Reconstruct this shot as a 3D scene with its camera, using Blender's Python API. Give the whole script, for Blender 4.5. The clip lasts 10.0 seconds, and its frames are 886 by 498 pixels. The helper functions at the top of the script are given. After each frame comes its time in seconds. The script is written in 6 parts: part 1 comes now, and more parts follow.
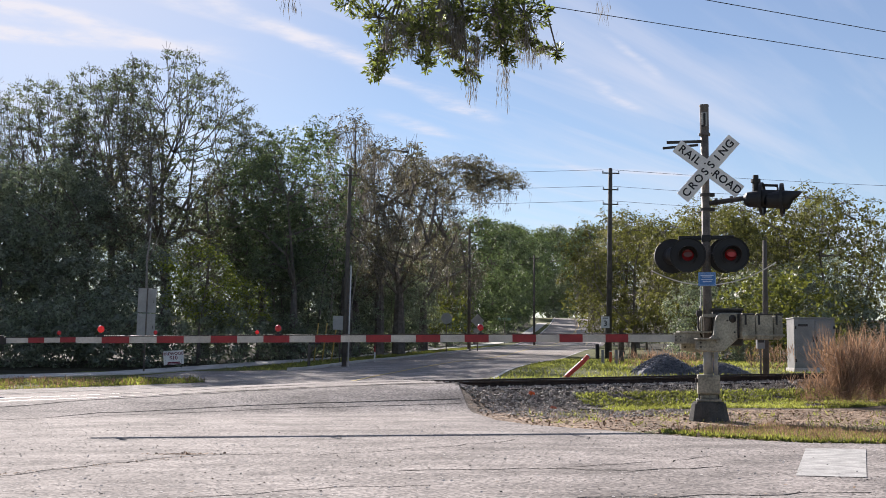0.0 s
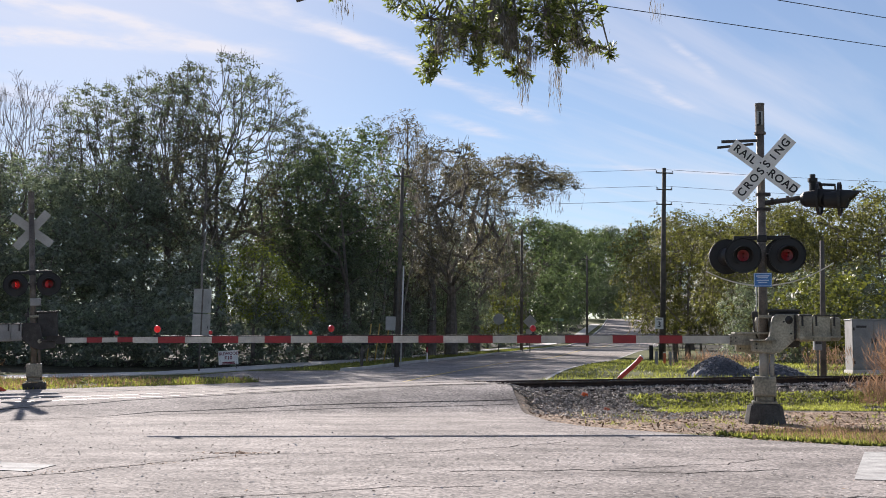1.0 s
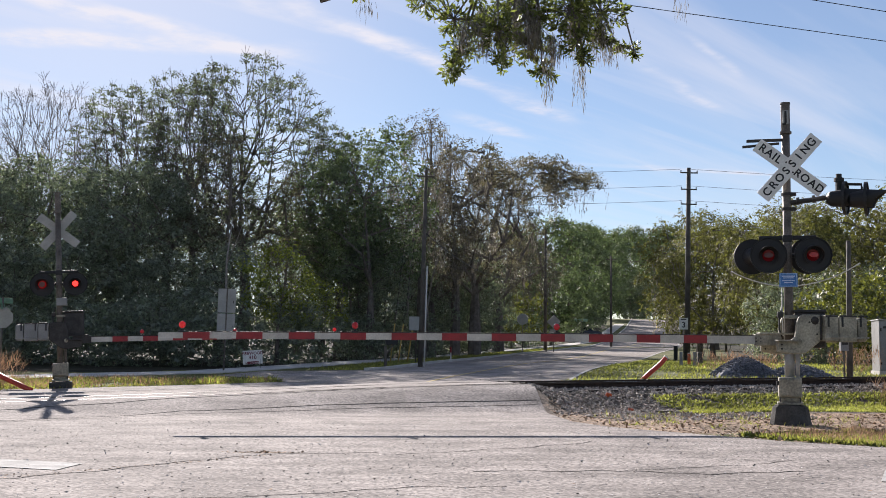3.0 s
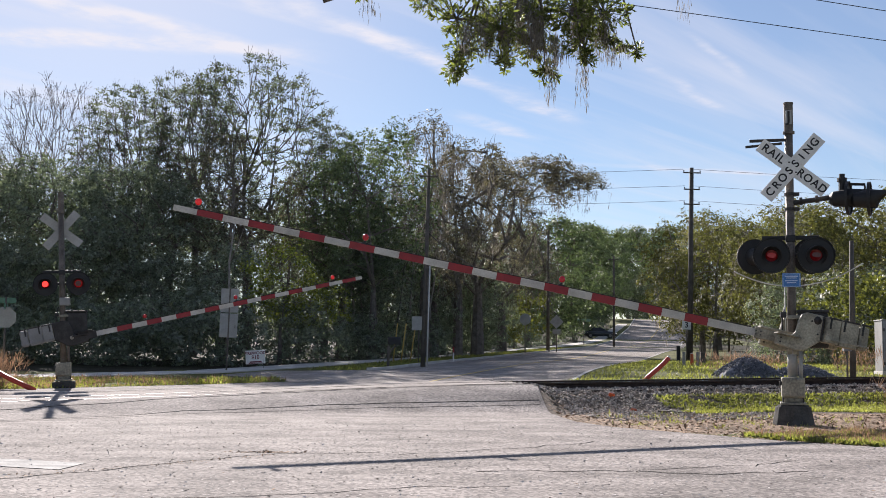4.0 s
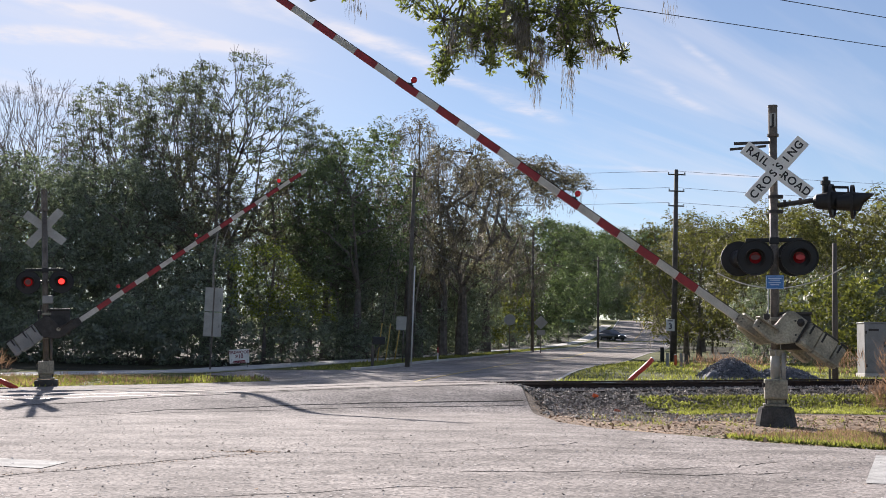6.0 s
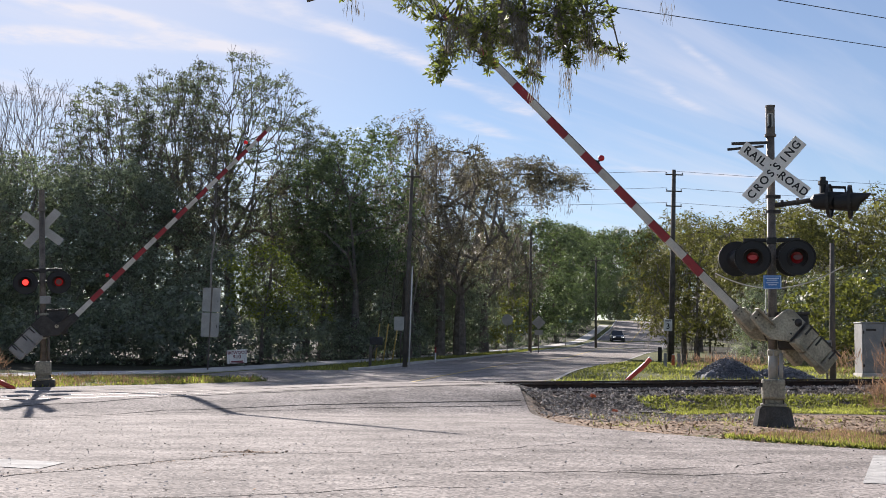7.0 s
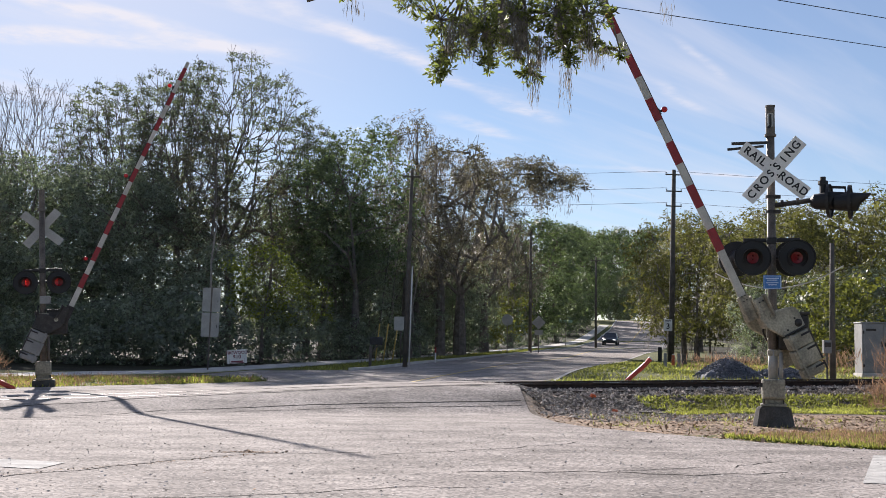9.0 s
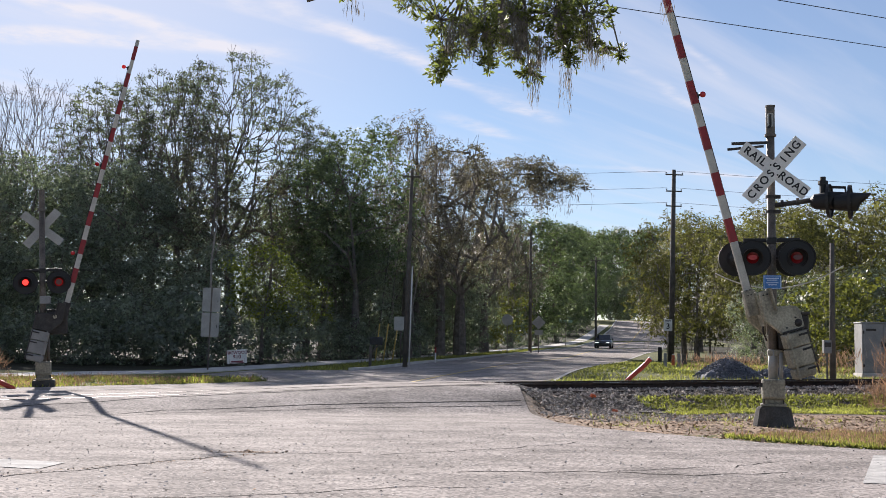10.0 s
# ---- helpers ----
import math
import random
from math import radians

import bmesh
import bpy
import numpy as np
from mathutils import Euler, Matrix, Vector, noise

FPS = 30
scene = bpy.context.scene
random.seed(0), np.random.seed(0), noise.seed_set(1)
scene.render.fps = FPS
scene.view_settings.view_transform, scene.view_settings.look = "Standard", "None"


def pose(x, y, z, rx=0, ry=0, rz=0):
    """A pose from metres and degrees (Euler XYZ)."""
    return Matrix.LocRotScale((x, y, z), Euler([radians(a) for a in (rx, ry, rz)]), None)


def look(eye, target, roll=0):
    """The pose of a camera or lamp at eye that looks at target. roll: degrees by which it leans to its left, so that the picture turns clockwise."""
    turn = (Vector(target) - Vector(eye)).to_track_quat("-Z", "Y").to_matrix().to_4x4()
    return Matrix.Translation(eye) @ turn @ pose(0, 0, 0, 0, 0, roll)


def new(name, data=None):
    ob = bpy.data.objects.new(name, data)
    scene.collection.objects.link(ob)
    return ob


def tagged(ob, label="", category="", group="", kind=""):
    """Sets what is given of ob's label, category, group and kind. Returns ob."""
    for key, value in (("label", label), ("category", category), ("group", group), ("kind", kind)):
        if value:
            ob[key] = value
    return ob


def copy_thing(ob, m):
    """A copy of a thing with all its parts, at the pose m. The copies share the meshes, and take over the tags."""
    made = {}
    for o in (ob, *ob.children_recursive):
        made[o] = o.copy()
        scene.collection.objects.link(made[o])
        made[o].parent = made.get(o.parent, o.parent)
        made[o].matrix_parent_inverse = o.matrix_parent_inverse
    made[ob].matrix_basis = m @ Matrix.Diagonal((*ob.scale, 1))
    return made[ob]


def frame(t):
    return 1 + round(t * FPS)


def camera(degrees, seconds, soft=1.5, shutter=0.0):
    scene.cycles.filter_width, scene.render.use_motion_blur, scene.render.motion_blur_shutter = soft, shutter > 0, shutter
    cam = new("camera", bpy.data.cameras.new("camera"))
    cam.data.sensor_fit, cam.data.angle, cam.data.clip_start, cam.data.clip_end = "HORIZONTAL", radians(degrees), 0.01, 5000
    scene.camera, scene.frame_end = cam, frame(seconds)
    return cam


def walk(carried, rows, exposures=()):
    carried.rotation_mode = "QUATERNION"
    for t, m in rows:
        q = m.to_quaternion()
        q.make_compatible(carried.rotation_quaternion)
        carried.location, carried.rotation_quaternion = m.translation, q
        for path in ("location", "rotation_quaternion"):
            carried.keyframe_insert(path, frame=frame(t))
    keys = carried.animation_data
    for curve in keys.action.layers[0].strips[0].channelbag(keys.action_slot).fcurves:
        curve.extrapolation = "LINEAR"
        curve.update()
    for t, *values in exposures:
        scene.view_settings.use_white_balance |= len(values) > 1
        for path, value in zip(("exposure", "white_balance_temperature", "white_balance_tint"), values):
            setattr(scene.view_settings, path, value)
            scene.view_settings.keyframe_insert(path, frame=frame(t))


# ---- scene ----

# ---- camera ----
EYE = (0.0, 0.0, 1.12)
cam = camera(42.7, 10.0, soft=0.75)
PATH = [
    (0, 95.315, -0.329, -3.054),
    (0.1, 95.314, -0.369, -2.158),
    (0.2, 95.313, -0.405, -1.340),
    (0.3, 95.312, -0.430, -0.782),
    (0.4, 95.311, -0.440, -0.535),
    (0.5, 95.311, -0.444, -0.457),
    (1, 95.330, -0.504, -0.418),
    (1.5, 95.331, -0.543, -0.217),
    (2, 95.357, -0.506, -0.005),
    (2.5, 95.333, -0.551, 0.462),
    (4, 95.316, -0.648, 0.905),
    (4.5, 95.328, -0.719, 0.758),
    (5, 95.335, -0.792, 0.548),
    (5.5, 95.331, -0.894, 0.288),
    (7, 95.347, -0.886, 0.002),
    (8, 95.347, -0.886, 0.002),
    (10, 95.347, -0.886, 0.002),
]
walk(cam, [(t, pose(*EYE, rx, ry, rz)) for t, rx, ry, rz in PATH], [(0.0, 1.05, 6250, 17.0), (10.0, 1.05, 6250, 17.0)])

# ---- world, sun, exposure ----
SUN_ELEV, SUN_AZ = 25.3, -19.5       # degrees above the horizon; degrees from +y, negative to the left


def build_world():
    w = bpy.data.worlds.new("sky")
    w.use_nodes = True
    nt = w.node_tree
    nt.nodes.clear()
    N, L = nt.nodes.new, nt.links.new
    out, bg = N("ShaderNodeOutputWorld"), N("ShaderNodeBackground")
    sky = N("ShaderNodeTexSky")
    sky.sky_type, sky.sun_disc = "NISHITA", False
    sky.sun_elevation, sky.sun_rotation = radians(SUN_ELEV), radians(SUN_AZ)
    sky.air_density, sky.dust_density, sky.ozone_density = 1.0, 0.08, 2.5
    # thin cirrus streaks on a high flat layer
    tc, sep = N("ShaderNodeTexCoord"), N("ShaderNodeSeparateXYZ")
    L(tc.outputs["Generated"], sep.inputs[0])
    up = N("ShaderNodeMath"); up.operation = "MAXIMUM"; up.inputs[1].default_value = 0.02
    L(sep.outputs["Z"], up.inputs[0])
    u, v = N("ShaderNodeMath"), N("ShaderNodeMath")
    u.operation = v.operation = "DIVIDE"
    L(sep.outputs["X"], u.inputs[0]); L(up.outputs[0], u.inputs[1])
    L(sep.outputs["Y"], v.inputs[0]); L(up.outputs[0], v.inputs[1])
    com = N("ShaderNodeCombineXYZ")
    L(u.outputs[0], com.inputs[0]); L(v.outputs[0], com.inputs[1])

    def streaks(angle, sx, sy, detail, low, high, seed):
        turn = N("ShaderNodeMapping"); turn.inputs["Rotation"].default_value = (0, 0, radians(angle))
        mp = N("ShaderNodeMapping"); mp.inputs["Scale"].default_value = (sx, sy, 1); mp.inputs["Location"].default_value = (seed, seed * 1.7, seed)
        ns = N("ShaderNodeTexNoise"); ns.inputs["Scale"].default_value = 1.0; ns.inputs["Detail"].default_value = detail
        ns.inputs["Roughness"].default_value = 0.55; ns.inputs["Distortion"].default_value = 0.7
        rp = N("ShaderNodeValToRGB")
        rp.color_ramp.elements[0].position, rp.color_ramp.elements[1].position = low, high
        L(com.outputs[0], turn.inputs["Vector"]); L(turn.outputs[0], mp.inputs["Vector"])
        L(mp.outputs[0], ns.inputs["Vector"]); L(ns.outputs["Fac"], rp.inputs["Fac"])
        return rp.outputs["Color"]

    a = streaks(-56, 0.28, 2.6, 8, 0.50, 0.78, 3.1)
    b = streaks(-50, 0.10, 1.0, 6, 0.52, 0.80, 8.4)
    add = N("ShaderNodeMath"); add.operation = "MULTIPLY_ADD"; add.inputs[1].default_value = 0.36
    L(a, add.inputs[0]); L(b, add.inputs[2])
    def contrail(angle, offset, width, seed, x0, x1):
        """One narrow streak from x0 to x1 along its line, with ragged, broken edges."""
        turn = N("ShaderNodeMapping"); turn.inputs["Rotation"].default_value = (0, 0, radians(angle))
        sp = N("ShaderNodeSeparateXYZ")
        ns = N("ShaderNodeTexNoise"); ns.inputs["Scale"].default_value = 3.0; ns.inputs["Detail"].default_value = 8
        n2 = N("ShaderNodeTexNoise"); n2.inputs["Scale"].default_value = 1.1; n2.inputs["Detail"].default_value = 3
        mv = N("ShaderNodeMapping"); mv.inputs["Location"].default_value = (seed, seed, 0)
        L(com.outputs[0], turn.inputs["Vector"]); L(turn.outputs[0], sp.inputs[0])
        L(turn.outputs[0], mv.inputs["Vector"]); L(mv.outputs[0], ns.inputs["Vector"]); L(mv.outputs[0], n2.inputs["Vector"])
        wob = N("ShaderNodeMath"); wob.operation = "MULTIPLY_ADD"; wob.inputs[1].default_value = width * 2.2
        L(ns.outputs["Fac"], wob.inputs[0]); L(sp.outputs["Y"], wob.inputs[2])
        df = N("ShaderNodeMath"); df.operation = "SUBTRACT"; df.inputs[1].default_value = offset + width * 1.1
        ab = N("ShaderNodeMath"); ab.operation = "ABSOLUTE"
        L(wob.outputs[0], df.inputs[0]); L(df.outputs[0], ab.inputs[0])
        mr = N("ShaderNodeMapRange"); mr.interpolation_type = "SMOOTHSTEP"
        mr.inputs["From Max"].default_value = width; mr.inputs["To Min"].default_value = 1.0; mr.inputs["To Max"].default_value = 0.0
        L(ab.outputs[0], mr.inputs["Value"])
        gate = N("ShaderNodeMapRange"); gate.inputs["From Min"].default_value = 0.30; gate.inputs["From Max"].default_value = 0.58
        L(n2.outputs["Fac"], gate.inputs["Value"])
        n3 = N("ShaderNodeTexNoise"); n3.inputs["Scale"].default_value = 7.0; n3.inputs["Detail"].default_value = 9; n3.inputs["Roughness"].default_value = 0.65
        L(mv.outputs[0], n3.inputs["Vector"])
        wisp = N("ShaderNodeMapRange"); wisp.inputs["From Min"].default_value, wisp.inputs["From Max"].default_value, wisp.inputs["To Min"].default_value = 0.36, 0.60, 0.25
        L(n3.outputs["Fac"], wisp.inputs["Value"])
        wm = N("ShaderNodeMath"); wm.operation = "MULTIPLY"
        L(mr.outputs[0], wm.inputs[0]); L(wisp.outputs[0], wm.inputs[1])
        mu = N("ShaderNodeMath"); mu.operation = "MULTIPLY"
        L(wm.outputs[0], mu.inputs[0]); L(gate.outputs[0], mu.inputs[1])
        for edge, fade in ((x0, 0.35), (x1, -0.35)):
            end = N("ShaderNodeMapRange"); end.interpolation_type = "SMOOTHSTEP"
            end.inputs["From Min"].default_value, end.inputs["From Max"].default_value = edge, edge + fade
            if fade < 0:
                end.inputs["From Min"].default_value, end.inputs["From Max"].default_value = edge + fade, edge
                end.inputs["To Min"].default_value, end.inputs["To Max"].default_value = 1.0, 0.0
            L(sp.outputs["X"], end.inputs["Value"])
            m2 = N("ShaderNodeMath"); m2.operation = "MULTIPLY"
            L(mu.outputs[0], m2.inputs[0]); L(end.outputs[0], m2.inputs[1])
            mu = m2
        return mu.outputs[0]

    trails = ((-59.7, 2.02, 0.10, 2.0, 2.1, 4.5), (-48.3, 2.56, 0.09, 5.3, 1.4, 2.9), (-60.1, 1.36, 0.05, 9.1, 3.0, 4.6), (-60.7, 1.08, 0.03, 14.2, 3.2, 4.1),
              (-58.1, 2.47, 0.10, 21.5, 3.8, 4.7), (-13.4, 5.57, 0.10, 30.2, 1.2, 3.4), (-46.4, 3.05, 0.16, 36.7, 0.8, 2.5), (-10.4, 3.72, 0.14, 41.3, -1.6, 0.3))
    for ang, off, wid, seed, x0, x1 in trails:
        more = N("ShaderNodeMath"); more.operation = "MULTIPLY_ADD"; more.inputs[1].default_value = 0.9
        L(contrail(ang, off, wid, seed, x0, x1), more.inputs[0]); L(add.outputs[0], more.inputs[2])
        add = more
    # brighter veil of thin cloud round the sun
    sd = Vector((math.sin(radians(SUN_AZ)) * math.cos(radians(SUN_ELEV)), math.cos(radians(SUN_AZ)) * math.cos(radians(SUN_ELEV)), math.sin(radians(SUN_ELEV))))
    dot = N("ShaderNodeVectorMath"); dot.operation = "DOT_PRODUCT"; dot.inputs[1].default_value = sd
    L(tc.outputs["Generated"], dot.inputs[0])
    halo = N("ShaderNodeMapRange"); halo.inputs["From Min"].default_value = 0.915; halo.inputs["From Max"].default_value = 1.0
    halo.inputs["To Max"].default_value = 0.66
    L(dot.outputs["Value"], halo.inputs["Value"])
    hp = N("ShaderNodeMath"); hp.operation = "POWER"; hp.inputs[1].default_value = 1.6
    L(halo.outputs[0], hp.inputs[0])
    tot = N("ShaderNodeMath"); tot.operation = "ADD"; tot.use_clamp = True
    sc = N("ShaderNodeMath"); sc.operation = "MULTIPLY"; sc.inputs[1].default_value = 0.7
    L(add.outputs[0], sc.inputs[0]); veil = N("ShaderNodeMath"); veil.operation = "ADD"; veil.inputs[1].default_value = 0.10
    L(sc.outputs[0], veil.inputs[0]); L(veil.outputs[0], tot.inputs[0]); L(hp.outputs[0], tot.inputs[1])
    mix = N("ShaderNodeMix"); mix.data_type = "RGBA"
    L(tot.outputs[0], mix.inputs["Factor"]); L(sky.outputs[0], mix.inputs[6])
    mix.inputs[7].default_value = (8.2, 8.2, 8.4, 1)
    L(mix.outputs[2], bg.inputs["Color"])
    bg.inputs["Strength"].default_value = 0.050
    L(bg.outputs[0], out.inputs["Surface"])
    scene.world = w
    sun = bpy.data.lights.new("sun", "SUN")
    sun.energy, sun.angle, sun.color = 5.0, radians(0.53), (1.0, 0.93, 0.82)
    so = new("sun", sun)
    so.matrix_world = look(sd * 200, (0, 0, 0))


build_world()

# ---- materials ----
def mat(name, base, rough=0.7, metal=0.0, var=0.25, scale=6.0, fine=60.0, bump=0.15, bdist=0.01, spec=0.5, trans=0.0, tint=(1.5, 1.6, 0.7), dark=None, island=0.0, objvar=0.0):
    """Base colour broken up at two scales with a fine relief."""
    m = bpy.data.materials.new(name)
    m.use_nodes = True
    nt = m.node_tree
    N, L = nt.nodes.new, nt.links.new
    b = nt.nodes["Principled BSDF"]
    b.inputs["Roughness"].default_value, b.inputs["Metallic"].default_value = rough, metal
    b.inputs["Specular IOR Level"].default_value = spec
    tc = N("ShaderNodeTexCoord")
    n1, n2 = N("ShaderNodeTexNoise"), N("ShaderNodeTexNoise")
    n1.inputs["Scale"].default_value, n1.inputs["Detail"].default_value = scale, 4
    n2.inputs["Scale"].default_value, n2.inputs["Detail"].default_value = fine, 3
    L(tc.outputs["Object"], n1.inputs["Vector"]); L(tc.outputs["Object"], n2.inputs["Vector"])
    r1 = N("ShaderNodeValToRGB")
    r1.color_ramp.elements[0].position, r1.color_ramp.elements[1].position = 0.32, 0.68
    lo = dark if dark else [c * (1 - var) for c in base]
    r1.color_ramp.elements[0].color = (*lo, 1)
    r1.color_ramp.elements[1].color = (*[min(1, c * (1 + var * 0.6)) for c in base], 1)
    L(n1.outputs["Fac"], r1.inputs["Fac"])
    mx = N("ShaderNodeMix"); mx.data_type, mx.blend_type = "RGBA", "MULTIPLY"
    mx.inputs["Factor"].default_value = 1.0
    r2 = N("ShaderNodeValToRGB")
    r2.color_ramp.elements[0].position, r2.color_ramp.elements[1].position = 0.3, 0.7
    r2.color_ramp.elements[0].color = (1 - var, 1 - var, 1 - var, 1)
    r2.color_ramp.elements[1].color = (1, 1, 1, 1)
    L(n2.outputs["Fac"], r2.inputs["Fac"])
    L(r1.outputs["Color"], mx.inputs[6]); L(r2.outputs["Color"], mx.inputs[7])
    col = mx.outputs[2]
    if island or objvar:
        hs = N("ShaderNodeHueSaturation")
        mr = N("ShaderNodeMapRange")
        k = island or objvar
        mr.inputs["To Min"].default_value, mr.inputs["To Max"].default_value = 1 - k, 1 + k
        if island:
            L(N("ShaderNodeNewGeometry").outputs["Random Per Island"], mr.inputs["Value"])
        else:
            L(N("ShaderNodeObjectInfo").outputs["Random"], mr.inputs["Value"])
        L(mr.outputs[0], hs.inputs["Value"]); L(col, hs.inputs["Color"])
        col = hs.outputs["Color"]
    L(col, b.inputs["Base Color"])
    if bump:
        bp = N("ShaderNodeBump"); bp.inputs["Strength"].default_value, bp.inputs["Distance"].default_value = bump, bdist
        L(n2.outputs["Fac"], bp.inputs["Height"]); L(bp.outputs[0], b.inputs["Normal"])
    if trans:
        tr, ms = N("ShaderNodeBsdfTranslucent"), N("ShaderNodeMixShader")
        ms.inputs["Fac"].default_value = trans
        br = N("ShaderNodeMix"); br.data_type, br.blend_type = "RGBA", "MULTIPLY"
        br.inputs["Factor"].default_value = 1.0
        br.inputs[7].default_value = (*tint, 1)
        L(col, br.inputs[6]); L(br.outputs[2], tr.inputs["Color"])
        L(b.outputs[0], ms.inputs[1]); L(tr.outputs[0], ms.inputs[2])
        L(ms.outputs[0], nt.nodes["Material Output"].inputs["Surface"])
    return m


def glow(name, colour, strength, base=(0.3, 0.01, 0.01)):
    m = bpy.data.materials.new(name)
    m.use_nodes = True
    b = m.node_tree.nodes["Principled BSDF"]
    b.inputs["Base Color"].default_value = (*base, 1)
    b.inputs["Roughness"].default_value = 0.25
    b.inputs["Emission Color"].default_value = (*colour, 1)
    b.inputs["Emission Strength"].default_value = strength
    return m


def asphalt_mat(name, base, patch):
    """Worn asphalt: pale bare aggregate, smoother wheel tracks, oil stains and a coarse stone grain."""
    m = mat(name, base, rough=0.95, var=0.24, scale=0.7, fine=26.0, bump=0.55, bdist=0.012, spec=0.08)
    nt = m.node_tree
    N, L = nt.nodes.new, nt.links.new
    b = nt.nodes["Principled BSDF"]
    tc = N("ShaderNodeTexCoord")
    vo = N("ShaderNodeTexVoronoi"); vo.inputs["Scale"].default_value = 34.0
    L(tc.outputs["Object"], vo.inputs["Vector"])
    r = N("ShaderNodeValToRGB")
    r.color_ramp.elements[0].position, r.color_ramp.elements[1].position = 0.0, 1.0
    r.color_ramp.elements[0].color = (0.42, 0.42, 0.42, 1)
    r.color_ramp.elements[1].color = (1.55, 1.50, 1.44, 1)
    L(vo.outputs["Color"], r.inputs["Fac"])
    st = N("ShaderNodeTexNoise"); st.inputs["Scale"].default_value, st.inputs["Detail"].default_value = 1.7, 6
    mp = N("ShaderNodeMapping"); mp.inputs["Scale"].default_value = (0.6, 1.1, 1); mp.inputs["Rotation"].default_value = (0, 0, radians(-12))
    L(tc.outputs["Object"], mp.inputs["Vector"]); L(mp.outputs[0], st.inputs["Vector"])
    r3 = N("ShaderNodeValToRGB")
    r3.color_ramp.elements[0].position, r3.color_ramp.elements[1].position = 0.35, 0.62
    r3.color_ramp.elements[0].color = (patch, patch, patch, 1)
    r3.color_ramp.elements[1].color = (1, 1, 1, 1)
    L(st.outputs["Fac"], r3.inputs["Fac"])
    src = b.inputs["Base Color"].links[0].from_socket
    m1, m2 = N("ShaderNodeMix"), N("ShaderNodeMix")
    for x in (m1, m2):
        x.data_type, x.blend_type = "RGBA", "MULTIPLY"
        x.inputs["Factor"].default_value = 1.0
    L(src, m1.inputs[6]); L(r.outputs["Color"], m1.inputs[7])
    L(m1.outputs[2], m2.inputs[6]); L(r3.outputs["Color"], m2.inputs[7])
    L(m2.outputs[2], b.inputs["Base Color"])
    return m


M_ASPHALT = asphalt_mat("worn asphalt", (0.375, 0.348, 0.332), 0.66)
M_SOIL = mat("sandy soil and leaf litter", (0.40, 0.30, 0.215), 0.95, var=0.5, scale=0.8, fine=22, bump=0.8, bdist=0.03, spec=0.1)
M_TURF = mat("turf", (0.135, 0.145, 0.05), 0.9, var=0.4, scale=0.5, fine=25, bump=0.8, bdist=0.03, spec=0.1)
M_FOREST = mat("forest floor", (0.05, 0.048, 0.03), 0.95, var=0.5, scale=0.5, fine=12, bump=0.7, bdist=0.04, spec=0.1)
M_CONC = mat("pale concrete", (0.52, 0.50, 0.47), 0.85, var=0.2, scale=1.5, fine=40, bump=0.2)
M_PAINTW = mat("worn white road paint", (0.52, 0.51, 0.485), 0.95, spec=0.06, var=0.28, scale=5, fine=45, bump=0.3)
M_CHIP = mat("pale stone chip", (0.50, 0.47, 0.44), 0.9, var=0.2, bump=0, island=0.45, spec=0.1)
M_YELLOW = mat("worn yellow road paint", (0.60, 0.42, 0.07), 0.6, var=0.3, scale=5, fine=45, bump=0.3)
M_TAR = mat("tar seam", (0.035, 0.033, 0.031), 0.98, var=0.4, scale=4, fine=40, bump=0.3, spec=0.03)
M_BALLAST = mat("grey ballast stone", (0.43, 0.375, 0.32), 0.85, var=0.35, scale=9, fine=50, bump=0.4, island=0.5)
M_BALLASTBED = mat("ballast bed", (0.21, 0.172, 0.138), 0.95, var=0.5, scale=6, fine=30, bump=0.9, bdist=0.04, spec=0.1)
M_GRAVEL = mat("blue-grey gravel", (0.15, 0.16, 0.185), 0.85, var=0.35, scale=9, fine=50, bump=0.4, island=0.45)
M_RAIL = mat("rusty rail steel", (0.045, 0.028, 0.022), 0.7, metal=0.3, var=0.5, scale=8, fine=70, bump=0.3)
M_RAILTOP = mat("polished rail head", (0.45, 0.44, 0.43), 0.22, metal=1.0, var=0.15, scale=10, fine=60, bump=0.05)
M_TIE = mat("creosoted timber", (0.05, 0.038, 0.03), 0.9, var=0.4, scale=6, fine=50, bump=0.5)
M_MAST = mat("dull rusty mast", (0.155, 0.132, 0.112), 0.6, metal=0.2, var=0.4, scale=5, fine=40, bump=0.15)
M_CREAM = mat("weathered cream enamel", (0.36, 0.335, 0.26), 0.7, var=0.42, scale=3.5, fine=28, bump=0.2)
M_GREY = mat("grey painted metal", (0.235, 0.235, 0.23), 0.6, var=0.2, scale=2.5, fine=30, bump=0.1)
M_BLACK = mat("matt black paint", (0.012, 0.012, 0.013), 0.6, var=0.3, scale=6, fine=40, bump=0.1)
M_DARK = mat("dark greasy metal", (0.05, 0.045, 0.042), 0.6, metal=0.3, var=0.4, scale=7, fine=45, bump=0.2)
M_WHITE = mat("white reflective sheet", (0.70, 0.69, 0.66), 0.5, var=0.13, scale=4, fine=35, bump=0.05)
M_ARMW = mat("dirty white arm paint", (0.47, 0.45, 0.40), 0.55, var=0.2, scale=4, fine=40, bump=0.08)
M_ARMR = mat("red arm sheet", (0.25, 0.010, 0.014), 0.5, var=0.2, scale=5, fine=40, bump=0.05)
M_SIGNBACK = mat("dull aluminium sign back", (0.34, 0.335, 0.315), 0.55, metal=0.3, var=0.15, scale=3, fine=30, bump=0.05)
M_BLUE = mat("blue enamel plate", (0.04, 0.17, 0.45), 0.45, var=0.15, scale=10, fine=60, bump=0.03)
M_PALEBLUE = mat("pale print", (0.50, 0.60, 0.75), 0.5, var=0.1, bump=0.0)
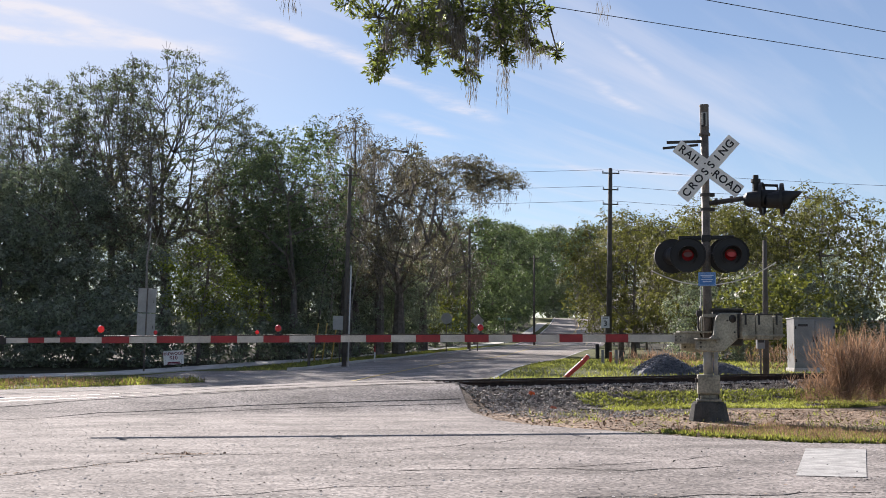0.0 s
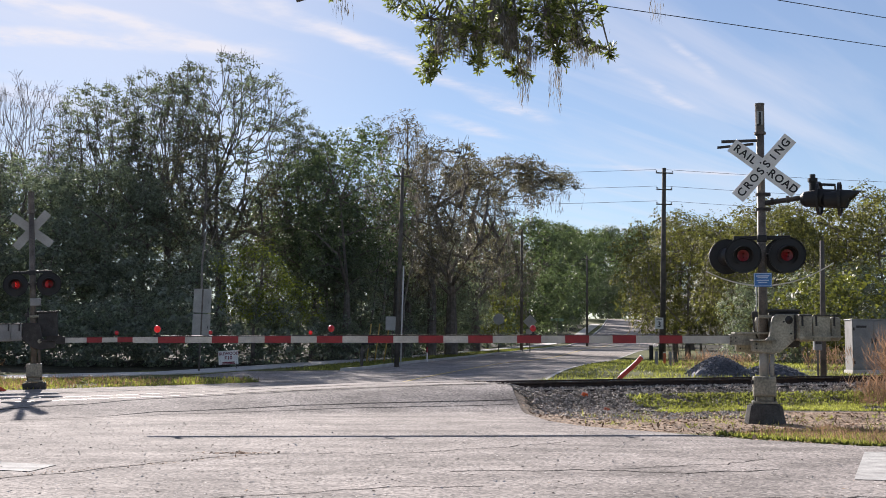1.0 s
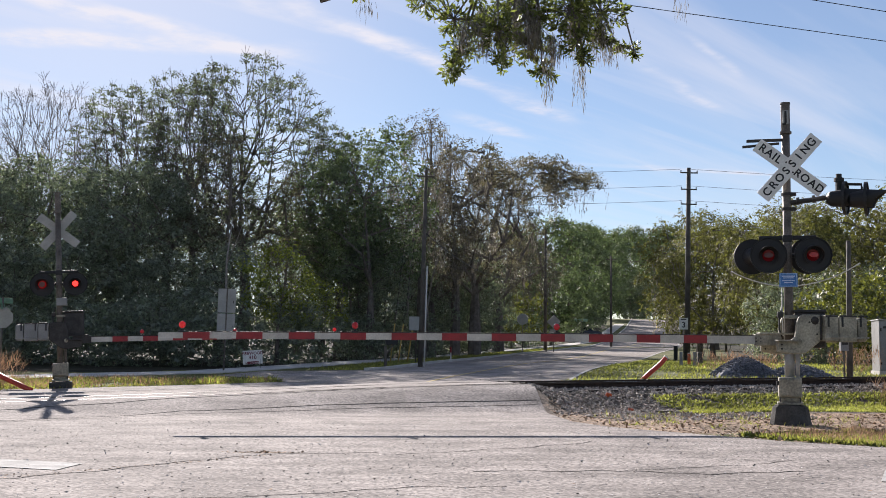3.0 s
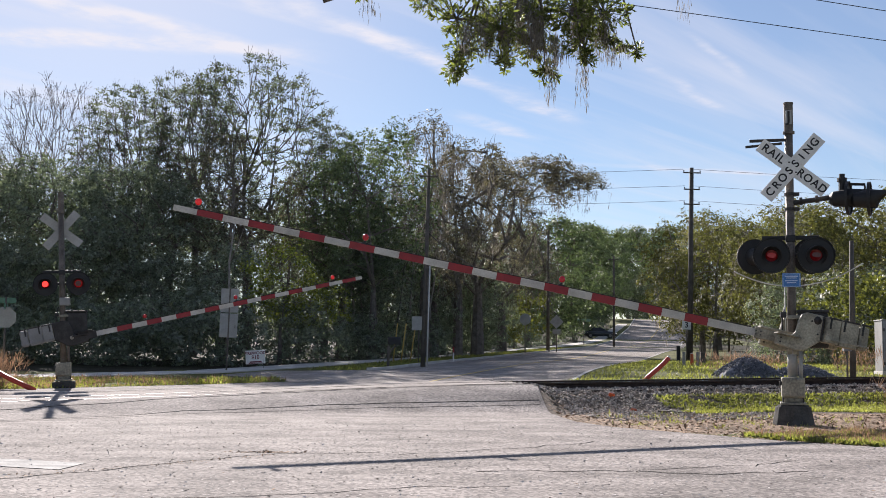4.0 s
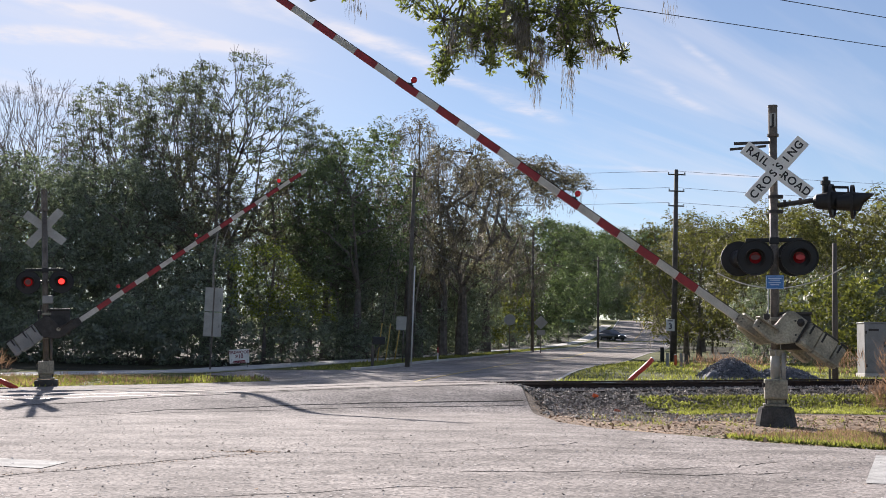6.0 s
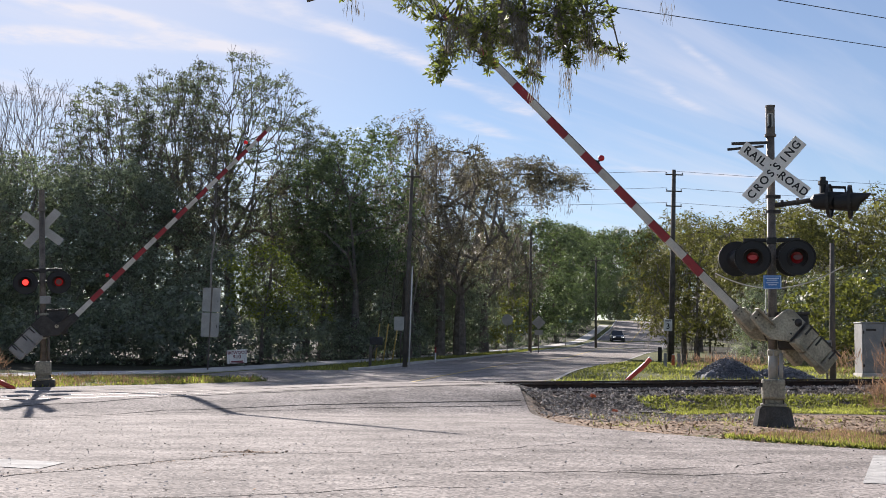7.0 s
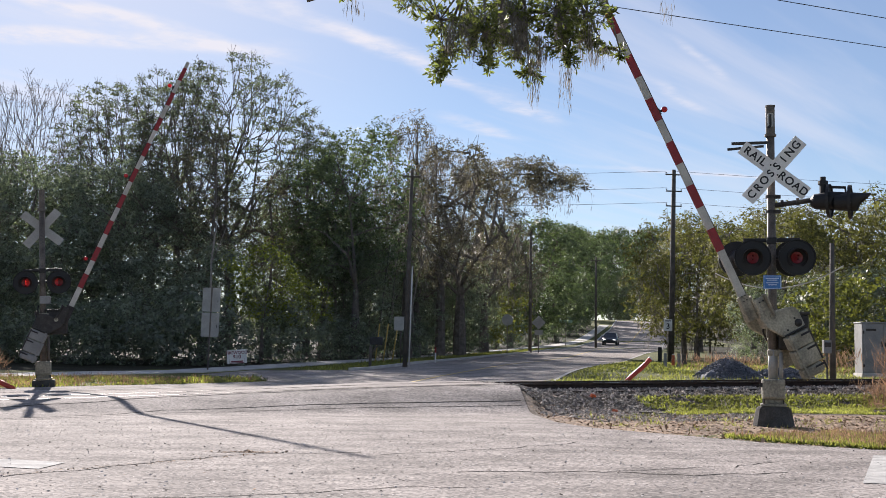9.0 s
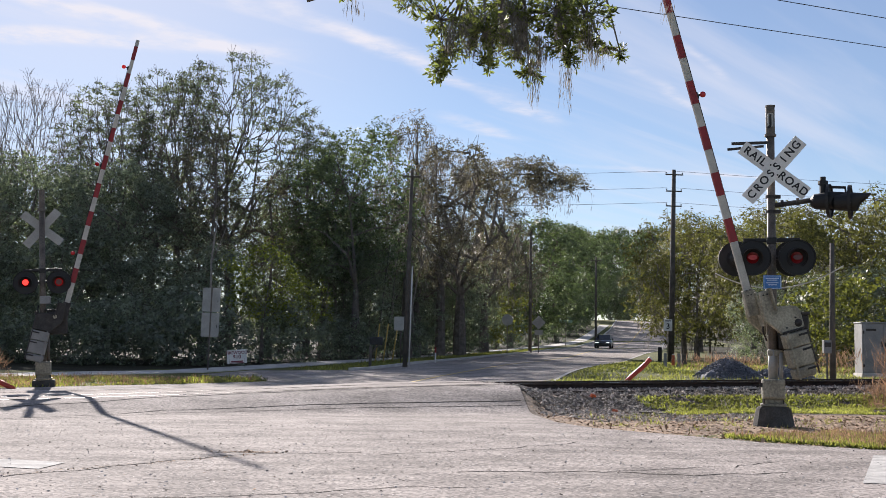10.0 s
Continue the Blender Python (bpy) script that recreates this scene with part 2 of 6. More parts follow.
M_LENS = glow("red lens", (1.0, 0.02, 0.02), 0.01, (0.10, 0.004, 0.006))
M_LIT = glow("lit red bulb", (1.0, 0.03, 0.02), 1.2)
M_LITSIDE = glow("red bulb aimed aside", (1.0, 0.006, 0.03), 0.018)
M_DIM = glow("dim side of red flash disc", (1.0, 0.02, 0.02), 0.004, (0.05, 0.004, 0.005))
M_ARMLAMP = glow("red arm lamp", (1.0, 0.02, 0.02), 0.02, (0.3, 0.01, 0.015))
M_ARMLIT = glow("lit red arm lamp", (1.0, 0.03, 0.02), 0.14, (0.36, 0.01, 0.015))
M_FOUND = mat("weathered dark concrete", (0.075, 0.072, 0.066), 0.9, var=0.4, scale=5, fine=40, bump=0.5, bdist=0.02)
M_BARK = mat("grey-brown bark", (0.19, 0.165, 0.145), 0.9, var=0.4, scale=4, fine=30, bump=0.8, bdist=0.03, spec=0.2)
M_PALEBARK = mat("pale grey bark", (0.30, 0.27, 0.24), 0.9, var=0.35, scale=4, fine=30, bump=0.6, bdist=0.02, spec=0.2)
M_POLE = mat("weathered pole timber", (0.115, 0.10, 0.085), 0.85, var=0.35, scale=3, fine=40, bump=0.4)
M_LEAF = mat("dark evergreen leaves", (0.20, 0.225, 0.185), 0.6, var=0.25, scale=0.5, fine=8, bump=0, spec=0.4, trans=0.42, tint=(1.4, 1.55, 0.9), island=0.45)
M_LEAF_BRIGHT = mat("fresh green leaves", (0.21, 0.235, 0.075), 0.5, spec=0.22, var=0.35, scale=0.5, fine=8, bump=0, trans=0.55, island=0.4)
M_LEAF_SHRUB = mat("yellow-green shrub leaves", (0.15, 0.155, 0.055), 0.5, spec=0.22, var=0.35, scale=0.5, fine=8, bump=0, trans=0.42, island=0.45)
M_LEAF_LIMB = mat("live oak leaves", (0.17, 0.195, 0.08), 0.45, var=0.35, scale=3, fine=20, bump=0, spec=0.4, trans=0.5, island=0.5)
M_LEAF_OLIVE = mat("olive spring leaves", (0.15, 0.145, 0.07), 0.6, spec=0.2, var=0.35, scale=0.3, fine=6, bump=0, trans=0.42, island=0.35)
M_LEAF_GREY = mat("grey-green young leaves", (0.15, 0.165, 0.13), 0.55, var=0.3, scale=0.4, fine=8, bump=0, spec=0.3, trans=0.45, tint=(1.3, 1.45, 0.9), island=0.4)
M_LEAF_BROWN = mat("brown-green old oak leaves", (0.155, 0.142, 0.112), 0.5, var=0.3, scale=0.4, fine=8, bump=0, spec=0.35, trans=0.42, tint=(1.3, 1.3, 0.85), island=0.45)
M_LEAF_MID = mat("mid-green leaves", (0.145, 0.18, 0.108), 0.55, var=0.3, scale=0.4, fine=8, bump=0, spec=0.25, trans=0.35, tint=(1.35, 1.5, 0.8), island=0.4)
M_MOSS = mat("grey hanging moss", (0.245, 0.235, 0.215), 0.95, var=0.35, scale=2, fine=20, bump=0, tint=(1.15, 1.08, 0.95), trans=0.35, island=0.35, spec=0.05)
M_GRASS = mat("spring grass blades", (0.27, 0.28, 0.10), 0.6, var=0.4, scale=0.6, fine=5, bump=0, trans=0.58, tint=(1.4, 1.45, 0.75), island=0.45)
M_STRAW = mat("dry straw grass", (0.35, 0.245, 0.175), 0.75, var=0.35, scale=2, fine=9, bump=0, trans=0.35, tint=(1.3, 1.12, 0.9), island=0.4)
M_LITTER = mat("dead brown leaves", (0.40, 0.27, 0.17), 0.9, var=0.4, scale=2, fine=12, bump=0, island=0.5)
M_ORANGE = mat("orange plastic", (0.62, 0.10, 0.02), 0.5, var=0.2, scale=4, fine=40, bump=0.05)
M_REDPIPE = mat("faded red plastic pipe", (0.55, 0.06, 0.03), 0.45, var=0.25, scale=4, fine=40, bump=0.05)
M_CAR = mat("dark grey car paint", (0.055, 0.06, 0.068), 0.22, metal=0.5, var=0.1, bump=0)
M_GLASS = mat("dark car glass", (0.012, 0.014, 0.016), 0.08, var=0.1, bump=0)
M_RUBBER = mat("tyre rubber", (0.018, 0.018, 0.018), 0.85, var=0.2, bump=0.2)
M_HEADLAMP = glow("headlamp", (1.0, 0.97, 0.9), 0.6, (0.8, 0.8, 0.8))
M_WIRE = mat("black cable", (0.02, 0.02, 0.022), 0.6, var=0.1, bump=0)
M_PALEWIRE = mat("pale cable", (0.55, 0.53, 0.5), 0.6, var=0.1, bump=0)
M_WOODY = mat("yellow guard timber", (0.50, 0.36, 0.10), 0.7, var=0.25, scale=5, fine=30, bump=0.1)
M_MAROON = mat("maroon print", (0.14, 0.012, 0.03), 0.5, var=0.1, bump=0)
M_HOUSE = mat("white house siding", (0.72, 0.72, 0.70), 0.7, var=0.08, scale=2, fine=20, bump=0.1)
M_PINK = mat("terracotta scrap", (0.45, 0.13, 0.07), 0.8, var=0.3, bump=0.1)


# ---- mesh helpers ----
def mesh_ob(name, verts, faces, material, parent=None, label="", smooth=False, mats=None, fmat=None):
    me = bpy.data.meshes.new(name)
    me.from_pydata([tuple(v) for v in verts], [], [tuple(f) for f in faces])
    for m in (mats or [material]):
        me.materials.append(m)
    if fmat is not None:
        me.polygons.foreach_set("material_index", np.asarray(fmat, dtype=np.int32))
    if smooth:
        me.polygons.foreach_set("use_smooth", np.ones(len(me.polygons), dtype=bool))
    me.update()
    ob = new(name, me)
    if parent:
        ob.parent = parent
    if label:
        ob["label"] = label
    return ob


def part(name, bm, material, parent=None, label="", smooth=False):
    me = bpy.data.meshes.new(name)
    bmesh.ops.recalc_face_normals(bm, faces=bm.faces)
    bm.to_mesh(me)
    bm.free()
    me.materials.append(material)
    if smooth:
        me.polygons.foreach_set("use_smooth", np.ones(len(me.polygons), dtype=bool))
    ob = new(name, me)
    if parent:
        ob.parent = parent
    if label:
        ob["label"] = label
    return ob


def box(size, at=(0, 0, 0), bevel=0.0, turn=None):
    bm = bmesh.new()
    bmesh.ops.create_cube(bm, size=1.0)
    bmesh.ops.scale(bm, vec=size, verts=bm.verts)
    if bevel:
        bmesh.ops.bevel(bm, geom=bm.edges[:], offset=bevel, segments=2, affect="EDGES", profile=0.5)
    if turn is not None:
        bm.transform(turn)
    bmesh.ops.translate(bm, vec=at, verts=bm.verts)
    return bm


def tube(points, radii, sides=10, caps=True):
    """A round tube along points with a radius at each."""
    bm = bmesh.new()
    rings = []
    pts = [Vector(p) for p in points]
    for i, p in enumerate(pts):
        t = (pts[min(i + 1, len(pts) - 1)] - pts[max(i - 1, 0)]).normalized()
        a = t.orthogonal().normalized() if i == 0 else (ax - t * ax.dot(t)).normalized()
        ax = a
        b = t.cross(a)
        r = radii[i] if hasattr(radii, "__len__") else radii
        rings.append([bm.verts.new(p + (a * math.cos(k * 2 * math.pi / sides) + b * math.sin(k * 2 * math.pi / sides)) * r) for k in range(sides)])
    for r0, r1 in zip(rings, rings[1:]):
        for k in range(sides):
            bm.faces.new((r0[k], r0[(k + 1) % sides], r1[(k + 1) % sides], r1[k]))
    if caps:
        bm.faces.new(rings[0][::-1])
        bm.faces.new(rings[-1])
    return bm


def plate(outline, thick, bevel=0.0):
    """An outline in x and z, extruded along y, centred on y = 0."""
    bm = bmesh.new()
    vs = [bm.verts.new((x, -thick / 2, z)) for x, z in outline]
    f = bm.faces.new(vs)
    ret = bmesh.ops.extrude_face_region(bm, geom=[f])
    bmesh.ops.translate(bm, vec=(0, thick, 0), verts=[v for v in ret["geom"] if isinstance(v, bmesh.types.BMVert)])
    if bevel:
        bmesh.ops.recalc_face_normals(bm, faces=bm.faces)
        bmesh.ops.bevel(bm, geom=[e for e in bm.edges if e.calc_face_angle(0) > 0.5], offset=bevel, segments=1, affect="EDGES")
    return bm


def merged(*bms):
    out = bmesh.new()
    for b in bms:
        me = bpy.data.meshes.new("tmp")
        b.to_mesh(me)
        b.free()
        out.from_mesh(me)
        bpy.data.meshes.remove(me)
    return out


def empty(name, m, label, category, group=""):
    e = new(name)
    e.empty_display_size = 0.2
    e.matrix_world = m
    return tagged(e, label, category, group)


def text_part(name, body, size, m, material, parent, thick=0.002, spacing=1.0):
    cu = bpy.data.curves.new(name, "FONT")
    cu.body, cu.size, cu.extrude, cu.offset = body, size, thick, size * 0.022
    cu.align_x, cu.align_y, cu.space_character = "CENTER", "CENTER", spacing
    tmp = new("tmp_text", cu)
    dg = bpy.context.evaluated_depsgraph_get()
    me = bpy.data.meshes.new_from_object(tmp.evaluated_get(dg))
    bpy.data.objects.remove(tmp)
    me.materials.clear()
    me.materials.append(material)
    me.transform(m)
    ob = new(name, me)
    ob.parent = parent
    return ob


# ---- ground ----
TD = Vector((0.947, 0.321, 0))       # along the track
TN = Vector((-0.321, 0.947, 0))      # across it, away from the eye


def ss(a, b, x):
    t = np.clip((x - a) / (b - a), 0, 1)
    return t * t * (3 - 2 * t)


def gz(x, y):
    """Height of the ground."""
    x, y = np.asarray(x, float), np.asarray(y, float)
    u, s = TN.x * x + TN.y * y, TD.x * x + TD.y * y
    far = np.interp(y, [0, 24, 29, 31, 36, 50, 65, 123, 155, 230, 330, 4000], [0, 0, .18, .24, .40, .72, .97, 2.1, 3.3, 8.7, 9.5, 9.5])
    right = ss(-2, 8, x) * ss(26, 30, y) * (1 - ss(34, 60, y)) * 0.30
    crest = np.interp(s, [-30, -3, 2, 7, 9.4, 19, 60], [0.0, .07, .24, .45, .515, .66, .8])
    hump = crest * ss(20.3, 22.9, u) * (1 - ss(25.2, 33.0, u))
    off = np.interp(s, [9.3, 9.9], [0, 1]) * ss(20.0, 21.5, u) * (1 - ss(25.5, 27.5, u)) * 0.12
    near = -0.03 * ss(0, 10, -y)
    return np.maximum(far + right, hump - off) + near


def gz1(x, y):
    return float(gz(x, y))


def lines(*spans):
    out = []
    for a, b, n in spans:
        out += list(np.linspace(a, b, n, endpoint=False))
    return np.array(out + [spans[-1][1]])


def sheet(name, xs, ys, lift, mats, pick=None, tag=None):
    X, Y = np.meshgrid(xs, ys)
    Z = gz(X, Y) + lift
    V = np.stack([X, Y, Z], -1).reshape(-1, 3)
    nx = len(xs)
    I, J = np.meshgrid(np.arange(len(xs) - 1), np.arange(len(ys) - 1))
    a = (J * nx + I).ravel()
    Fc = np.stack([a, a + 1, a + 1 + nx, a + nx], -1)
    cx, cy = V[Fc].mean(1)[:, 0], V[Fc].mean(1)[:, 1]
    fm = pick(cx, cy) if pick else None
    return mesh_ob(name, V.tolist(), Fc.tolist(), None, mats=mats, fmat=fm, smooth=True)


ROAD_Y = [1, 13.5, 14.0, 14.4, 15.4, 16.5, 18.1, 19.5, 22.0, 24.7, 27, 32, 40, 93, 123, 155, 190, 235, 330]
ROAD_R = [60, 60, 9.0, 5.6, 4.4, 3.6, 2.4, 1.95, 1.75, 1.6, 1.9, 3.0, 4.8, 16.7, 24, 31, 38, 46, 66]
LEFT_Y = [1, 25.0, 26.6, 28.2, 30.5, 32.5, 34.0, 35.5, 39.6, 40.6, 42, 72, 100, 140, 190, 235, 330]
LEFT_X = [-60, -40, -14, -10.3, -7.2, -4.9, -5.6, -7.6, -6.6, -3.2, -2.6, 3.4, 9.3, 17.9, 28, 36, 55]


def road_right(y):
    return np.interp(y, ROAD_Y, ROAD_R)


def road_left(y):
    return np.interp(y, LEFT_Y, LEFT_X)


def ribbon(name, ys, left, right, cols, lift, material, label, kind="structure", category=""):
    V, Fc = [], []
    for y in ys:
        l, r = float(left(y)), float(right(y))
        xs = np.linspace(l, r, cols + 1)
        if r - l > 30:                       # fine columns in the middle, coarse beyond
            m0, m1 = max(l, -14), min(r, 14)
            xs = np.concatenate([[l, l * .6 + m0 * .4] if l < m0 else [l, l + .01], np.linspace(m0 + .02, m1 - .02, cols - 3), [m1 * .4 + r * .6, r] if r > m1 else [r - .01, r]])
        zs = gz(xs, np.full_like(xs, y)) + lift
        V += [(x, y, z) for x, z in zip(xs, zs)]
    for j in range(len(ys) - 1):
        for i in range(cols):
            a = j * (cols + 1) + i
            Fc.append((a, a + 1, a + cols + 2, a + cols + 1))
    ob = mesh_ob(name, V, Fc, material, smooth=True)
    return tagged(ob, label, category, "", kind)


def pick_ground(cx, cy):
    u = TN.x * cx + TN.y * cy
    s = TD.x * cx + TD.y * cy
    out = np.ones(len(cx), dtype=np.int32)                       # turf
    rr = np.interp(cy, ROAD_Y, ROAD_R)
    out[(cx > rr - .3) & (cy > 12) & (u > 14.9) & (u < 21.2)] = 0    # soil and litter beside the near road
    out[(s > 8) & (u > 19.8) & (u < 27.2)] = 3                   # ballast bed
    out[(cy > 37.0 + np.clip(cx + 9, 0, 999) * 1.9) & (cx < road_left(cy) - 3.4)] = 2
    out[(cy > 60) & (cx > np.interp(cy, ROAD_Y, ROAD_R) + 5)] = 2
    return out


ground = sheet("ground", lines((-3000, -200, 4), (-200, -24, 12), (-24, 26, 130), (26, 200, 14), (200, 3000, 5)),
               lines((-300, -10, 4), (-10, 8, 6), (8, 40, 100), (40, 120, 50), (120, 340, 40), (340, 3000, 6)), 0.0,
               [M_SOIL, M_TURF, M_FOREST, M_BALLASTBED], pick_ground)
tagged(ground, "uneven ground of grass, sandy soil and ballast", "ground", "", "structure")
road = ribbon("road", lines((1.6, 4, 3), (4, 40, 130), (40, 150, 70), (150, 330, 40)), road_left, road_right, 60, 0.012, M_ASPHALT,
              "worn pale grey asphalt road over the level crossing", category="road")

# ---- track ----
def at_track(s, u, z=None):
    p = TD * s + TN * u
    return Vector((p.x, p.y, gz1(p.x, p.y) if z is None else z))


def rail_top(s):
    return float(np.interp(s, [-30, -3, 2, 7, 9.4, 19, 60], [0.0, .07, .24, .45, .515, .66, .8])) + 0.02


def build_rail(u):
    prof = [(-.07, 0), (.07, 0), (.07, .015), (.012, .035), (.012, .125), (.036, .14), (.036, .178), (-.036, .178), (-.036, .14), (-.012, .125), (-.012, .035), (-.07, .015)]
    ss_ = list(np.linspace(-30, 70, 51))
    V, Fc, fm = [], [], []
    n = len(prof)
    for s in ss_:
        c = TD * s + TN * u
        for px, pz in prof:
            V.append((c.x + TN.x * px, c.y + TN.y * px, rail_top(s) - .18 + pz))
    for j in range(len(ss_) - 1):
        for k in range(n):
            a, b = j * n + k, j * n + (k + 1) % n
            Fc.append((a, b, b + n, a + n))
            fm.append(1 if k == 6 else 0)
    r = mesh_ob("rail", V, Fc, None, mats=[M_RAIL, M_RAILTOP], fmat=fm)
    return tagged(r, "rusty steel rail with a polished head", "rail", "rails", "")


for u_ in (22.9, 24.35):
    build_rail(u_)

tie_mesh = None
for k in range(36):
    s = 10.1 + 0.55 * k
    c = at_track(s, 23.62, rail_top(s) - .18 - .06)
    if tie_mesh is None:
        ob = part("railway_tie", box((0.22, 2.5, 0.16), bevel=0.012), M_TIE)
        tie_mesh = ob.data
    else:
        ob = new("railway_tie", tie_mesh)
    ob.matrix_world = pose(c.x, c.y, c.z, 0, 0, 18.7 + random.uniform(-1, 1))
    tagged(ob, "dark creosoted timber railway tie in ballast", "railway tie", "ties under the rails")


# ---- crossing signals and gates ----
def lathe(profile, sides=28):
    """A body of revolution about y from (y, r) pairs."""
    bm = bmesh.new()
    rings = []
    for yy, r in profile:
        rings.append([bm.verts.new((r * math.cos(a * 2 * math.pi / sides), yy, r * math.sin(a * 2 * math.pi / sides))) for a in range(sides)])
    for r0, r1 in zip(rings, rings[1:]):
        for a in range(sides):
            bm.faces.new((r0[a], r0[(a + 1) % sides], r1[(a + 1) % sides], r1[a]))
    return bm


MOVERS = []     # (turning bulb, phase)


def lamp_unit(parent, x, y, z, aim, phase, r=0.31, lit=None):
    """Background disc with rolled rim; visor, housing, lens and bulb are its sub-parts."""
    lit = lit or M_LITSIDE
    m = pose(x, y, z, 0, 0, aim)
    bm = lathe([(0.035, 0.10), (0.012, 0.11), (0.012, r - .01), (0.02, r), (-0.03, r), (-0.03, r - .012), (0.0, r - .02), (0.0, 0.115), (0.035, 0.115)])
    d = part("background_disc", bm, M_BLACK, parent, "matt black round backing disc", smooth=False)
    d.matrix_local = m
    part("housing", lathe([(0.30, 0.001), (0.30, 0.08), (0.24, 0.13), (0.012, 0.16), (0.012, 0.11)], 20), M_BLACK, d)
    # visor: a tunnel longer at the top than at the bottom
    bm = bmesh.new()
    n = 26
    rings = []
    for rad in (0.165, 0.158):
        a0, a1 = [], []
        for k in range(n + 1):
            t = radians(-60 + 300 * k / n)
            ln = 0.10 + 0.24 * max(0.0, math.sin(t)) + 0.06 * max(0, 1 - abs(math.sin(t)))
            a0.append(bm.verts.new((rad * math.cos(t), 0.0, rad * math.sin(t))))
            a1.append(bm.verts.new((rad * math.cos(t), -ln, rad * math.sin(t) - 0.10 * ln)))
        rings.append((a0, a1))
        for k in range(n):
            bm.faces.new((a0[k], a0[k + 1], a1[k + 1], a1[k]))
    for k in range(n):
        bm.faces.new((rings[0][1][k], rings[0][1][k + 1], rings[1][1][k + 1], rings[1][1][k]))
    part("visor", bm, M_BLACK, d, "black tunnel visor", smooth=True)
    part("lens", lathe([(0.055, 0.15), (0.03, 0.145), (0.04, 0.10), (0.05, 0.05), (0.052, 0.001)], 24), M_LENS, d, "dark red glass lens", smooth=True)
    # flat disc added to imitate flashing: lit on one side, turning about its upright axis
    h = lathe([(-0.012, 0.001), (-0.012, 0.075), (0.012, 0.075), (0.012, 0.001)], 18)
    b = part("bulb", h, M_DIM, d, "added turning disc, glowing red on one side to imitate the flash")
    b.data.materials.append(lit)
    for p in b.data.polygons:
        if p.center.y < -0.011:
            p.material_index = 1
    b.location = (0, -0.055, 0)
    if lit == M_LITSIDE:
        b.data.transform(Matrix.Diagonal((1, 1, 0.6, 1)))
    MOVERS.append((b, phase))
    return d


def crossbuck(parent, z, y, L=1.36, w=0.25, words=True, shift=0.0):
    for name, ang, yy in (("blade", -38.5, 0.0), ("blade", 48.5, -0.02)):
        b = part(name, box((L, 0.012, w), bevel=0.004), M_WHITE if words else M_SIGNBACK, parent, "white blade with black lettering" if words else "dull grey back of a blade")
        b.matrix_local = pose(shift, y + yy, z, 0, ang * -1, 0)
        if words:
            front = pose(0, -0.0065, 0, 90, 0, 0)
            if ang < 0:
                text_part("lettering", "RAIL", 0.19, pose(-0.40, 0, 0) @ front, M_BLACK, b, spacing=1.18)
                text_part("lettering", "ROAD", 0.19, pose(0.40, 0, 0) @ front, M_BLACK, b, spacing=1.12)
            else:
                for i, ch in enumerate("CROSSING"):
                    text_part("lettering", ch, 0.19, pose(-0.56 + 0.16 * i, 0, 0) @ front, M_BLACK, b)
        for sx in (-.1, .1):
            k = part("bolt", lathe([(-.016, .001), (-.016, .016), (0.0, .016)], 8), M_DARK, b)
            k.location = (sx * 0.3, 0, sx)


